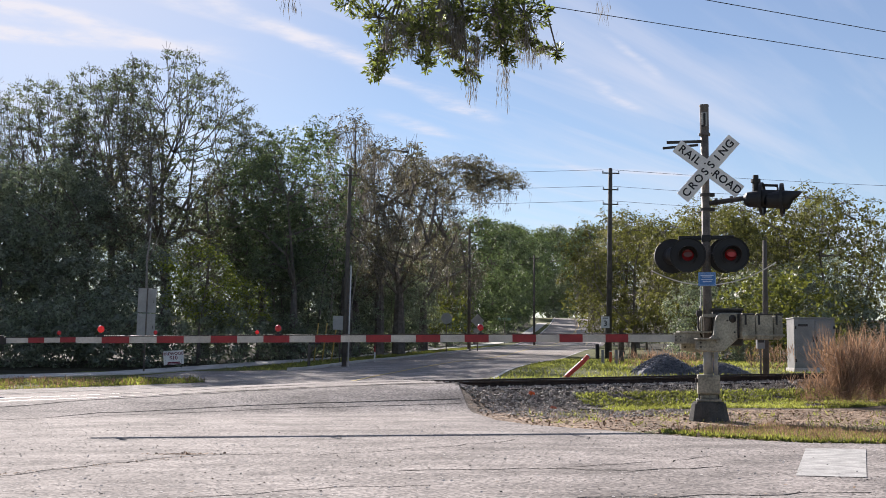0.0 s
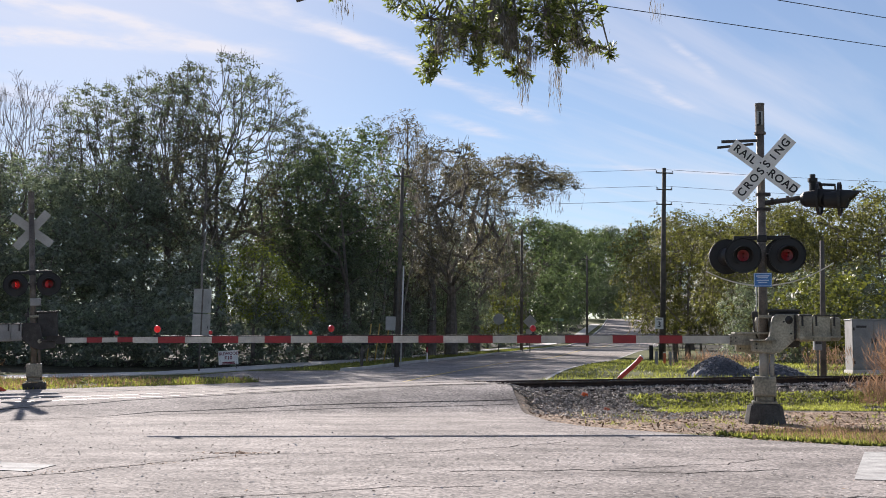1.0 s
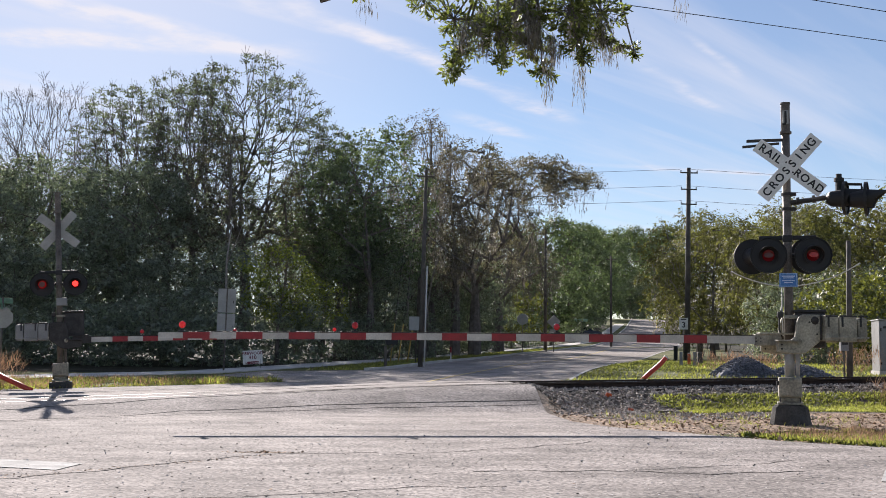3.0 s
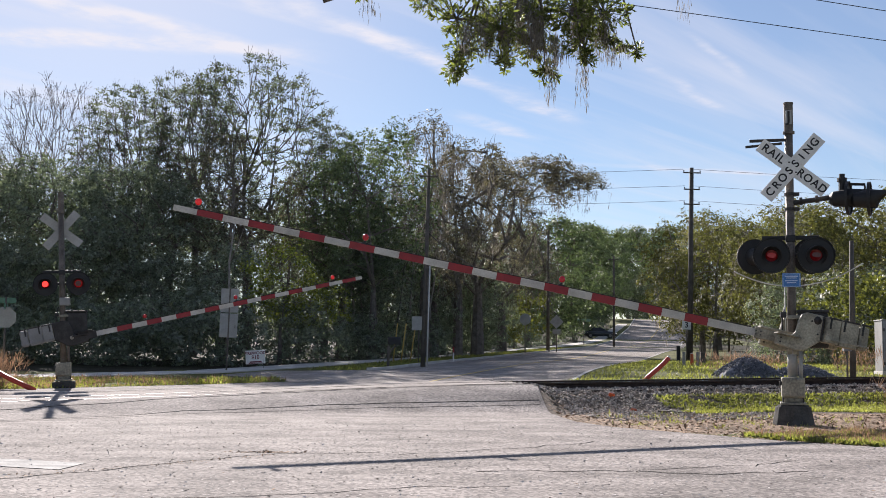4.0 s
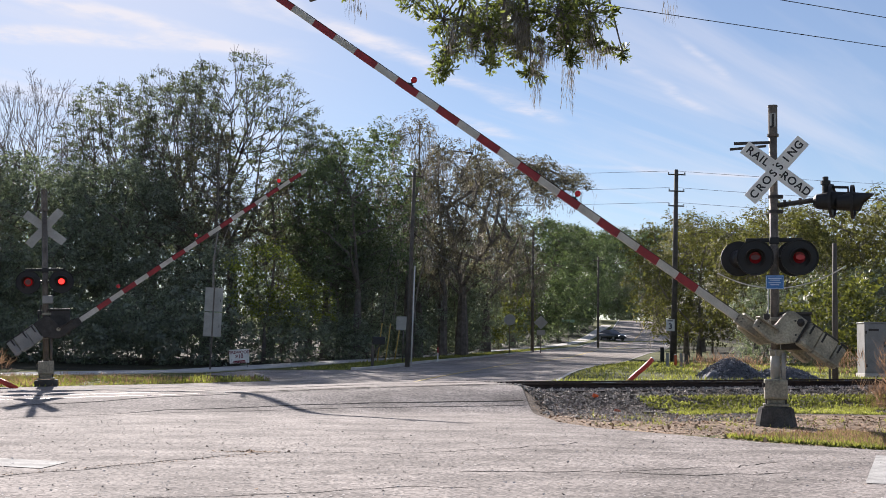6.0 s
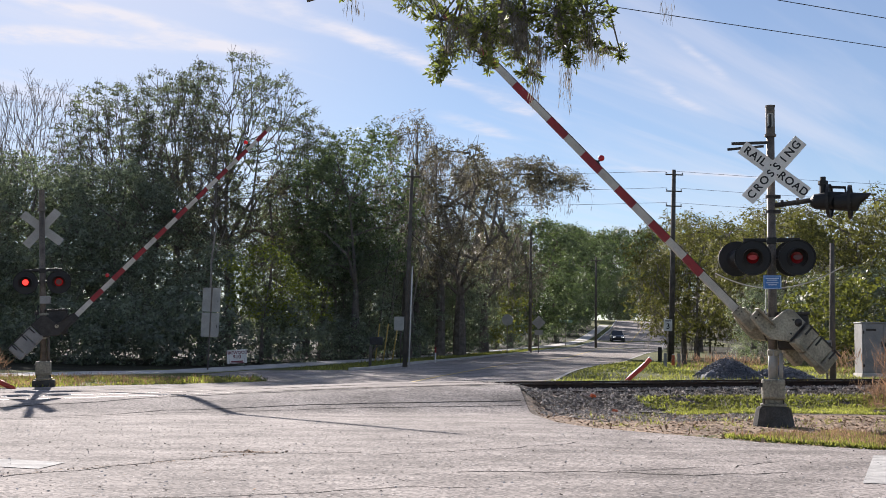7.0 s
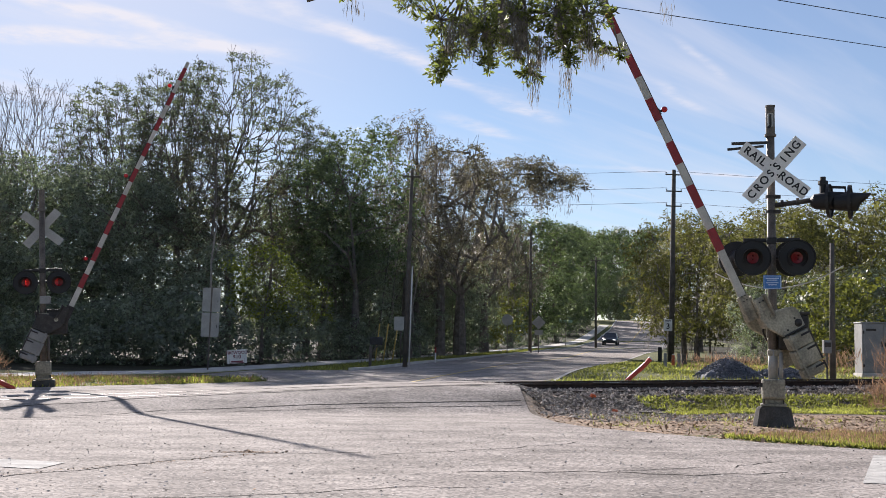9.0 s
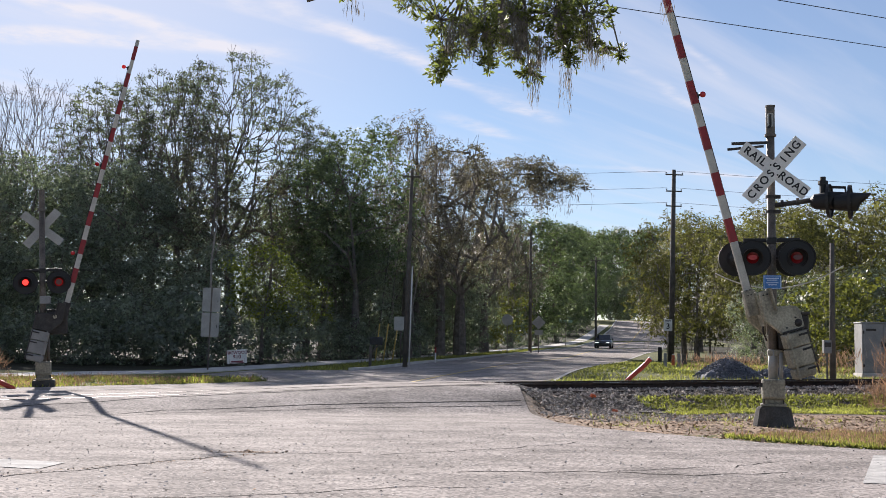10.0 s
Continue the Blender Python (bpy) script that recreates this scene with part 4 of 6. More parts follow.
def dome_tree(label, height, radius, fork, leaf, per, rad, ll, lw, seed, sprays=230, trunk_r=0.2, bark=None, depth=0.52):
    """Open tree: limbs fan out from a fork and divide towards an even dome, whose outer shell carries the sprays of leaves."""
    r = np.random.RandomState(seed)
    e = thing_tree(label, "tree", "tree", "woodland trees")
    f = np.array([0, 0, fork])
    ax = np.array([radius, radius, height - fork])

    def fan(n, low, turn):
        z = 1 - (1 - low) * (np.arange(n) + .5) / n
        a = np.arange(n) * 2.39996 + turn + r.normal(size=n) * .25
        q = np.sqrt(1 - z * z)
        return unit(np.stack([q * np.cos(a), q * np.sin(a), z], 1) + r.normal(size=(n, 3)) * .06)

    tiers = [fan(7, .25, 0), fan(26, .12, 1), fan(84, .02, 2), fan(sprays, -.08, 3)]
    reach = (.36, .62, .82, 1.0)
    segs = [(Vector((0, 0, -.25)), Vector((r.normal() * .15, r.normal() * .15, fork * .5)), trunk_r * 1.2, trunk_r, 0)]
    segs.append((segs[0][1], Vector(f), trunk_r, trunk_r * .8, 0))
    prev_d, prev_p = None, [f]
    for k, (ds, fr) in enumerate(zip(tiers, reach)):
        pts = []
        for d in ds:
            m = 0 if prev_d is None else int(np.argmax(prev_d @ d))
            p = f + d * ax * fr * (1 + float(np.clip(r.normal() * .05, -.09, .035))) + r.normal(size=3) * .10
            o = prev_p[m]
            bend = (o + p) / 2 + np.array([0, 0, -.06 * np.linalg.norm(p - o)]) + r.normal(size=3) * .07 * np.linalg.norm(p - o)
            b = trunk_r * (.50, .27, .15, .085, .05)[k]
            c = trunk_r * (.50, .27, .15, .085, .05)[k + 1]
            segs += [(Vector(o), Vector(bend), b, (b + c) / 2, k + 1), (Vector(bend), Vector(p), (b + c) / 2, c, k + 1)]
            pts.append(p)
        prev_d, prev_p = ds, pts
    T = np.array(prev_p)
    for p, d in zip(T, tiers[3]):                      # fine twigs at the ends
        for q in range(4):
            t = Vector(p) + Vector(unit((d + r.normal(size=3) * .55)[None])[0]) * rad * r.uniform(.7, 1.3)
            segs.append((Vector(p), t, trunk_r * .045, .008, 4))
    t = new("trunk", branch_mesh("trunk", segs, bark or M_BARK))
    t.parent = e
    inner = f + (T - f) * r.uniform(depth, .95, (len(T), 1))
    T = np.concatenate([T, inner[r.random(len(T)) < .45]])
    D = r.normal(size=(len(T) * per, 3)); D[:, 2] = np.abs(D[:, 2]) * .8
    D = unit(D)
    size = np.repeat(r.uniform(.55, 1.3, len(T)), per)[:, None]
    P = np.repeat(T, per, 0) + D * size * rad * r.uniform(.45, 1.05, (len(D), 1)) * [1, 1, .65]
    stuff_part("crown", leaf_mesh("crown", P, D + [0, 0, .4], ll, lw, leaf, seed + 1, .6), e)
    return e


def lobed_tree(label, height, radius, stem, lobes, leaf, per, ll, lw, seed, moss=0, mlen=0.9, lobe=(.26, .40), shift=(0, 0), bottom=-.5, trunk_r=0.2,
               bark=None, category="tree", name="tree", group="woodland trees", flat=0.85, gap=-.15, fray=0.0):
    """Tree or bush whose crown is made of leafy lobes on limbs, each lobe a broken shell of leaf bunches."""
    r = np.random.RandomState(seed)
    e = thing_tree(label, category, name, group)
    cz, az = (stem + height) / 2, (height - stem) / 2
    segs, P, D, hang = [], [], [], []
    sx, sy = shift
    knee = Vector((sx * .12, sy * .12, stem * .62))
    top = Vector((sx * .30, sy * .30, stem * .95 + az * .25))
    segs += [(Vector((0, 0, -.25)), knee, trunk_r * 1.25, trunk_r, 0), (knee, top, trunk_r, trunk_r * .6, 0)]
    wood = [knee.lerp(top, k / 4) for k in range(5)]
    for i in sorted(range(lobes), key=lambda k: (k * 7) % lobes):
        z = 1 - (1 - bottom) * (i + .5) / lobes
        a = i * 2.39996 + r.uniform(-.45, .45)
        q = math.sqrt(max(0.0, 1 - z * z))
        lr = radius * r.uniform(*lobe)
        k = r.uniform(.72, 1.06)
        c = np.array([sx + (radius - lr * .8) * q * math.cos(a) * k, sy + (radius - lr * .8) * q * math.sin(a) * k, cz + (az - lr * .7) * z * (.9 + .1 * k)])
        goal = Vector(c)
        f = min(wood, key=lambda w: (w - goal).length + max(0.0, w.z - goal.z) * 1.5 + r.uniform(0, .2) * radius)
        ln = (goal - f).length
        mid = f.lerp(goal, .5) + Vector((r.normal() * .08, r.normal() * .08, .10)) * ln
        wood += [mid, goal]
        b = max(trunk_r * .14, min(trunk_r * .42, trunk_r * .12 * ln))
        segs += [(f, mid, b, b * .6, 1), (mid, Vector(c), b * .6, b * .25, 2)]
        for j in range(7):
            d = Vector(r.normal(size=3)).normalized()
            m1 = Vector(c) + d * lr * .55 + Vector(r.normal(size=3)) * lr * .12
            m2 = m1 + (d + Vector(r.normal(size=3)) * .5).normalized() * lr * (.45 + fray * r.uniform(.2, 1))
            segs += [(Vector(c), m1, b * .22, b * .14, 3), (m1, m2, b * .14, .006, 3)]
        n = max(4, int(per * lr * lr))
        d = unit(r.normal(size=(n, 3)))
        d = d[(d[:, 2] > -.35) | (r.random(n) < .35)]
        p = c + d * lr * r.uniform(.70, 1.14, (len(d), 1)) * [1, 1, flat]
        keep = np.array([noise.noise(Vector(x) * (1.6 / lr)) for x in p]) > gap
        P.append(p[keep]); D.append(d[keep])
        hang += [c + np.array([r.normal() * lr * .5, r.normal() * lr * .5, -lr * flat * r.uniform(.1, .8)]) for _ in range(int(moss / lobes))]
    P, D = np.concatenate(P), np.concatenate(D)
    n = 9                                        # leaves in a bunch
    s_ = np.repeat(r.uniform(.6, 1.3, len(P)), n)[:, None] * (ll * .85)
    P, D = np.repeat(P, n, 0), np.repeat(D, n, 0)
    P = P + r.normal(size=P.shape) * s_ * [1, 1, .7]
    t = new("trunk", branch_mesh("trunk", segs, bark or M_BARK))
    t.parent = e
    stuff_part("crown", leaf_mesh("crown", P, D + [0, 0, .45], ll, lw, leaf, seed + 1), e)
    if moss:
        stuff_part("hanging_moss", moss_mesh(hang, mlen * r.uniform(.35, 1.1, len(hang)), seed + 5, .027), e, "grey hanging moss")
    return e


def plant(proto, places):
    """The prototype takes the last place, copies the others: (x, y, size, turn[, height])."""
    for i, pl in enumerate(places):
        x, y, k, turn = pl[:4]
        kz = pl[4] if len(pl) > 4 else k
        m = pose(x, y, gz1(x, y), 0, 0, turn) @ Matrix.Diagonal((k, k, kz, 1))
        if i == len(places) - 1:
            proto.matrix_world = m
        else:
            copy_thing(proto, m)


# tall open trees with arching limbs and domed sprays of young leaves
openA = dome_tree("tall spreading tree with arching limbs and grey-green young leaves", 16.2, 6.0, 6.0, M_LEAF_GREY, 46, 0.52, 0.13, 0.072, 21, 330, .30)
openB = dome_tree("slender open tree with pale limbs and sprays of young leaves", 15.6, 3.4, 6.5, M_LEAF_GREY, 42, 0.44, 0.13, 0.07, 23, 180, .22)
bare = dome_tree("nearly bare pale grey tree with a haze of buds", 15.4, 4.4, 6.0, M_MOSS, 6, 0.5, 0.10, 0.04, 31, 240, .20, M_PALEBARK)
dark = lobed_tree("dense dark evergreen tree leafy to the ground", 10.6, 3.9, 0.3, 30, M_LEAF, 90, 0.145, 0.092, 41, lobe=(.22, .36), bottom=-.95, gap=-.25)
tangle = lobed_tree("leaning trunk smothered in brown twigs and vines", 11.4, 2.1, 1.2, 24, M_LEAF_BROWN, 120, 0.11, 0.06, 45, lobe=(.26, .44), bottom=-.95, gap=-.1, fray=.8, trunk_r=.26)
green = lobed_tree("tall rounded tree in mid-green leaf", 11.2, 3.4, 2.4, 28, M_LEAF_MID, 110, 0.13, 0.075, 47, lobe=(.22, .36), bottom=-.85, gap=-.12, fray=.3)
oak = lobed_tree("old live oak hung with grey moss", 13.0, 4.4, 3.0, 32, M_LEAF_BROWN, 90, 0.13, 0.075, 51, moss=230, mlen=1.4, lobe=(.17, .30), bottom=-.85, gap=-.05, fray=.4, trunk_r=.34)
limb_oak = lobed_tree("great leaning live oak with a mossy limb over the road", 15.2, 5.6, 10.2, 30, M_LEAF_BROWN, 84, 0.15, 0.085, 53, moss=170, mlen=1.9, lobe=(.15, .26), shift=(3.5, 0), bottom=-.4, gap=-.02, fray=.5, trunk_r=.36, flat=.75)
spire = lobed_tree("tall narrow oak top thick with hanging moss", 13.2, 1.9, 5.0, 18, M_LEAF_BROWN, 110, 0.11, 0.06, 55, moss=200, mlen=1.3, lobe=(.26, .42), bottom=-.9, gap=-.02, fray=.6, trunk_r=.26)
olive = lobed_tree("round oak in olive spring leaf with some moss", 8.3, 3.9, 0.3, 32, M_LEAF_OLIVE, 78, 0.14, 0.088, 61, moss=90, mlen=1.0, lobe=(.19, .33), bottom=-.9, gap=-.1, fray=.25)
far_tree = lobed_tree("tall green tree along the far road", 15.0, 5.2, 0.4, 30, M_LEAF_MID, 36, 0.29, 0.18, 63, lobe=(.20, .34), bottom=-.95, gap=-.25)
sunny = lobed_tree("small tree in bright yellow-green leaf", 5.2, 1.9, 1.1, 15, M_LEAF_BRIGHT, 120, 0.13, 0.08, 67, lobe=(.24, .42), bottom=-.8, gap=.02, fray=.6, trunk_r=.08)
shrub = lobed_tree("bright green leafy shrub", 2.6, 1.5, -0.3, 13, M_LEAF_SHRUB, 170, 0.10, 0.062, 71, lobe=(.28, .44), bottom=-.7, gap=.0, fray=.4, trunk_r=.05, category="shrub", name="shrub", group="shrubs")
undergrowth = lobed_tree("dark tangled undergrowth at the wood's edge", 2.6, 2.0, -0.9, 13, M_LEAF, 110, 0.125, 0.075, 91, lobe=(.30, .48), bottom=-.8, gap=-.25, fray=.3, trunk_r=.06, category="undergrowth", name="undergrowth", group="undergrowth")
thicket = lobed_tree("tall thicket of small dark trees under the oaks", 6.2, 2.7, -0.8, 22, M_LEAF, 90, 0.135, 0.08, 93, lobe=(.26, .42), bottom=-.9, gap=-.2, fray=.4, trunk_r=.09, group="woodland trees")

rp, rg2 = random.Random(77), random.Random(101)
plant(openA, [(-16.8, 65, .90, 10, .97), (-11.9, 62, 1.0, 110)])
plant(openB, [(-18.6, 61, .93, 30), (-7.6, 63, .84, 290), (-14.0, 59, .93, 150), (-5.6, 64, .76, 60)])
plant(bare, [(-22.6, 62, .97, 20), (-26.2, 68, 1.02, 140)])
plant(dark, [(-15.4, 52, .88, 10), (-18.6, 54, .92, 80), (-21.6, 57, .98, 160), (-24.9, 58, .95, 250), (-14.2, 54, .84, 300), (-5.8, 61, .80, 40), (-4.6, 66, .85, 200), (-1.2, 76, .86, 120), (1.6, 92, .9, 310),
              (-29, 66, 1.15, 20), (-10, 70, .9, 200)])
plant(tangle, [(-11.2, 53, .98, 15), (-8.8, 57, .84, 140)])
plant(green, [(-4.4, 56.5, 1.07, 30), (-6.4, 60, 1.03, 170)])
plant(spire, [(-2.0, 61.5, 1.05, 30), (-.2, 67, 1.02, 200)])
plant(oak, [(1.0, 70, 1.04, 40), (-1.6, 66, .84, 160), (3.0, 84, .95, 280), (7.0, 118, .9, 200)])
plant(limb_oak, [(1.8, 90, 1.03, 0)])
plant(olive, [(x, y, k * 1.06, a) for x, y, k, a in ((15.6, 70, .98, 10), (17.6, 60, 1.0, 100), (20.6, 62, 1.02, 200), (24.2, 60, 1.05, 290), (16.5, 78, 1.15, 130), (22.5, 78, 1.2, 20), (28.5, 74, 1.3, 220),
              (24.4, 108, 1.5, 190), (35, 128, 1.6, 60), (31, 100, 1.5, 130))])
plant(far_tree, [(x, y, k * 1.06, a) for x, y, k, a in ((10.6, 130, .95, 10), (14.8, 150, 1.03, 80), (19.0, 172, 1.05, 150), (25.2, 202, 1.1, 220), (21, 188, 1.05, 20), (29, 228, 1.1, 90), (5.5, 120, .85, 300),
                 (30, 268, 1.5, 120), (40, 264, 1.45, 10), (50, 268, 1.5, 250), (60, 262, 1.4, 70), (53, 345, 1.9, 40), (62, 350, 2.0, 130), (44, 300, 1.6, 310), (48, 180, 1.0, 30), (58, 215, 1.2, 200))])
plant(sunny, [(-7.6, 47.6, 1.02, 20), (-6.3, 49.6, .78, 140)])
plant(shrub, [(13.0, 39.5, 1.35, 200), (14.8, 40.5, 1.5, 20), (4.9, 105, 2.6, 60), (2.9, 101, 1.9, 160)])
plant(undergrowth, [(x + rg2.uniform(-.4, .4), 43.6 + rg2.uniform(-.4, .8) + max(0, x + 9) * 2.75, rg2.uniform(.9, 1.4), rg2.uniform(0, 360)) for x in np.arange(-24, 0, 2.4)]
      + [(x, float(np.interp(x, LEFT_X[-7:], LEFT_Y[-7:])) + 30, rg2.uniform(1.3, 1.9), rg2.uniform(0, 360)) for x in np.arange(1, 26, 4.2)]
      + [(x, 55 + rg2.uniform(-2, 2), rg2.uniform(1.2, 1.7), rg2.uniform(0, 360)) for x in np.arange(19, 30, 3.4)])
plant(thicket, [(x + rg2.uniform(-.5, .5), 49.5 + max(0, x + 8) * 2.7, rg2.uniform(.75, 1.1), rg2.uniform(0, 360)) for x in np.arange(-25, 2, 2.9) if not -9.5 < x < -6.5]
      + [(x, 58 + max(0, x + 8) * 2.9, rg2.uniform(.95, 1.2), rg2.uniform(0, 360)) for x in (-4.6, -3.0, -1.5, 0.2, 1.8)]
      + [(x, 86 + rg2.uniform(-3, 3), rg2.uniform(1.3, 1.6), rg2.uniform(0, 360)) for x in np.arange(-40, -4, 7)]
      + [(15.2, 54.5, .66, 40), (17.2, 52, .70, 130), (19.6, 53, .78, 230), (22.5, 66, 1.0, 20), (26.5, 68, 1.1, 300), (27, 90, 1.0, 20), (33, 106, 1.1, 140), (40, 124, 1.1, 250)] + [(x, 256 + rg2.uniform(-4, 4), rg2.uniform(1.7, 2.1), rg2.uniform(0, 360)) for x in (17, 28, 40, 52, 62)])


# ---- roadside things ----
def build_pole(x, y, h, arms, lean, label, r=0.14):
    p = empty("utility_pole", pose(x, y, gz1(x, y), 0, lean, 0), label, "utility pole", "utility poles")
    part("pole", tube([(0, 0, -.2), (0, 0, h * .5), (0, 0, h)], [r, r * .85, r * .66], 12), M_POLE, p, smooth=True)
    for z, w in arms:
        a = part("crossarm", box((w, 0.07, 0.07), (0, -.12, z), 0.01), M_POLE, p)
        for sx in (-.46, .46):
            part("insulator", tube([(w * sx, -.12, z + .05), (w * sx, -.12, z + .13)], [.03, .04], 8), M_GREY, a)
    return p


def P(px, d):
    """Helper for places: a bearing number and a distance."""
    return ((px - 784) / 2006 * d, d)


main_pole = build_pole(*P(1186, 64), 10.9, [(10.6, 1.0), (9.65, .9), (8.8, .9)], 1.0, "tall weathered timber utility pole with short crossarms", 0.17)
build_pole(*P(717, 45), 7.9, [(7.6, .7)], 1.1, "dark timber utility pole with a pale conduit", 0.10)
build_pole(*P(1053, 125), 10.0, [(9.6, 1.2)], 0.0, "distant timber utility pole")
build_pole(*P(937, 88), 9.5, [(9.2, 1.2)], 0.0, "timber utility pole in the shade of oaks")
build_pole(*P(1470, 30.5), 3.75, [], 0.6, "thin weathered timber pole by the track", 0.085)


def edge_ribbon(name, pts, w, lift, material, label, kind="structure", category="", thick=0.0, parent=None):
    """A strip of width w along plan points, laid on the ground; thick gives it a raised body."""
    dense_pts = []
    for (x0, y0), (x1, y1) in zip(pts, pts[1:]):
        n = max(1, int(math.hypot(x1 - x0, y1 - y0) / 0.6))
        dense_pts += [(x0 + (x1 - x0) * k / n, y0 + (y1 - y0) * k / n) for k in range(n)]
    dense_pts.append(pts[-1])
    V, Fc = [], []
    m = len(dense_pts)
    for i, (x, y) in enumerate(dense_pts):
        a, b = dense_pts[max(i - 1, 0)], dense_pts[min(i + 1, m - 1)]
        d = Vector((b[0] - a[0], b[1] - a[1], 0)).normalized()
        nx, ny = -d.y, d.x
        for sgn in (-1, 1):
            xx, yy = x + nx * w / 2 * sgn, y + ny * w / 2 * sgn
            z = gz1(xx, yy)
            V.append((xx, yy, z + lift))
            V.append((xx, yy, z - 0.10))
    for i in range(m - 1):
        o = i * 4
        Fc.append((o, o + 2, o + 6, o + 4))
        if thick:
            Fc += [(o + 1, o, o + 4, o + 5), (o + 2, o + 3, o + 7, o + 6)]
    if thick:
        Fc += [(0, 1, 3, 2), (4 * m - 4, 4 * m - 2, 4 * m - 1, 4 * m - 3)]
    ob = mesh_ob(name, V, Fc, material, parent)
    return tagged(ob, label, category, "", kind)


def patch(name, corners, lift, material, label, category="road marking"):
    """A four-cornered paint patch that follows the ground."""
    a, b, c, d = [Vector((*p, 0)) for p in corners]
    n = 10
    V, Fc = [], []
    for j in range(n + 1):
        for i in range(n + 1):
            u, v = i / n, j / n
            p = (a * (1 - u) + b * u) * (1 - v) + (d * (1 - u) + c * u) * v
            V.append((p.x, p.y, gz1(p.x, p.y) + lift))
    for j in range(n):
        for i in range(n):
            k = j * (n + 1) + i
            Fc.append((k, k + 1, k + n + 2, k + n + 1))
    return tagged(mesh_ob(name, V, Fc, material), label, category, "", "structure")


# ---- road markings, seams, pavement, kerbs ----
patch("stop_line", [(3.85, 10.5), (4.46, 10.35), (5.82, 13.5), (5.12, 13.6)], 0.018, M_PAINTW, "worn white stop line on asphalt")
patch("stop_line", [(-9.5, 13.2), (-9.1, 12.5), (-3.72, 10.6), (-3.68, 11.25)], 0.018, M_PAINTW, "worn white stop line across the lane")
for off in (0.0, 0.22):
    edge_ribbon("yellow_line", [(4.75 + off * .4, 10.55 - off), (9.5, 9.3 - off), (16, 7.6 - off)], 0.10, 0.018, M_YELLOW, "worn yellow centre line", category="road marking")
edge_ribbon("edge_line", [(2.9, 31.0), (4.45, 38.5), (9.4, 60), (15.9, 89.8), (22.6, 118), (29.5, 152)], 0.13, 0.02, M_PAINTW, "white edge line along the verge", category="road marking")
edge_ribbon("edge_line", [(-16, 24.6), (-11.5, 26.2), (-8.6, 27.6), (-6.0, 29.6), (-3.9, 32.0)], 0.10, 0.02, M_PAINTW, "white edge line by the far verge", category="road marking")
edge_ribbon("centre_line", [(-1.5, 30.5), (1.3, 42), (7.6, 70), (14.5, 108), (24.5, 150), (33, 190), (41, 235)], 0.11, 0.02, M_YELLOW, "faded yellow centre line", category="road marking")
rc = random.Random(9)
def rough(pts, step, side):
    """The plan points with uneven ones put in between."""
    out = []
    for (x0, y0), (x1, y1) in zip(pts, pts[1:]):
        k = max(2, int(math.hypot(x1 - x0, y1 - y0) / step))
        out += [(x0 + (x1 - x0) * i / k + rc.gauss(0, side * .5), y0 + (y1 - y0) * i / k + rc.gauss(0, side)) for i in range(k)]
    return out + [pts[-1]]


for pts, wd in (([(-9.5, 16.2), (-7.0, 18.0), (-5.0, 20.5), (-2.0, 21.9), (0.2, 22.7), (1.6, 23.2)], .04), ([(-12, 17.6), (-8.2, 19.8), (-5.4, 21.9), (-2.2, 23.2), (1.5, 24.45)], .05),
                ([(-9.0, 16.2), (-6.8, 17.7), (-4.8, 20.2), (-1.9, 21.6), (0.2, 22.4), (1.6, 22.9)], .022)):
    edge_ribbon("tar_seam", rough(pts, .5, .03), wd, 0.016, M_TAR, "broken dark seam in asphalt before the rails", category="seam")
for pts in ([(-5.2, 9.0), (-3.8, 9.9), (-3.0, 11.2), (-2.2, 12.4), (-0.6, 13.1)], [(-2.9, 8.3), (-1.4, 9.0), (-.4, 9.6), (.6, 9.8)], [(-.7, 12.6), (.9, 13.9), (1.9, 15.2)], [(0.5, 8.5), (1.6, 8.9), (3.0, 9.1), (4.2, 9.3)],
            [(1.8, 11.3), (3.0, 12.0), (3.8, 12.6)], [(.2, 11.0), (1.4, 11.2), (2.4, 11.0), (3.7, 11.4)]):
    wig = []
    for (x0, y0), (x1, y1) in zip(pts, pts[1:]):
        wig += [(x0 + (x1 - x0) * k / 6 + rc.gauss(0, .03), y0 + (y1 - y0) * k / 6 + rc.gauss(0, .05)) for k in range(6)]
    edge_ribbon("crack", wig, 0.016 + rc.random() * .014, 0.015, M_TAR, "thin dark crack in asphalt", category="crack")
edge_ribbon("sidewalk", [(-26, 31.6), (-13, 33.4), (-8.6, 37.5), (-6.3, 44.5), (-3.9, 53.5), (-1.4, 63.5), (1.8, 80), (5.7, 99.5), (10.0, 122), (15.0, 139), (21.5, 168), (29, 205)], 1.7, 0.03, M_CONC, "pale concrete sidewalk along the wood", category="sidewalk", thick=1)
edge_ribbon("kerb", [(-3.3, 40.7), (-2.7, 42), (3.3, 72), (9.2, 100), (17.8, 140), (27.9, 190), (35.9, 235)], 0.16, 0.11, M_CONC, "concrete kerb of the far road", category="kerb", thick=1)


# ---- signs, posts, boxes ----
def sign_post(parent, h, r=0.03, at=(0, 0)):
    part("post", tube([(at[0], at[1], -.1), (at[0], at[1], h)], r, 8), M_MAST, parent, smooth=True)


def place(name, x, y, label, category, turn=0.0, lean=0.0, group=""):
    return empty(name, pose(x, y, gz1(x, y), 0, lean, turn), label, category, group)


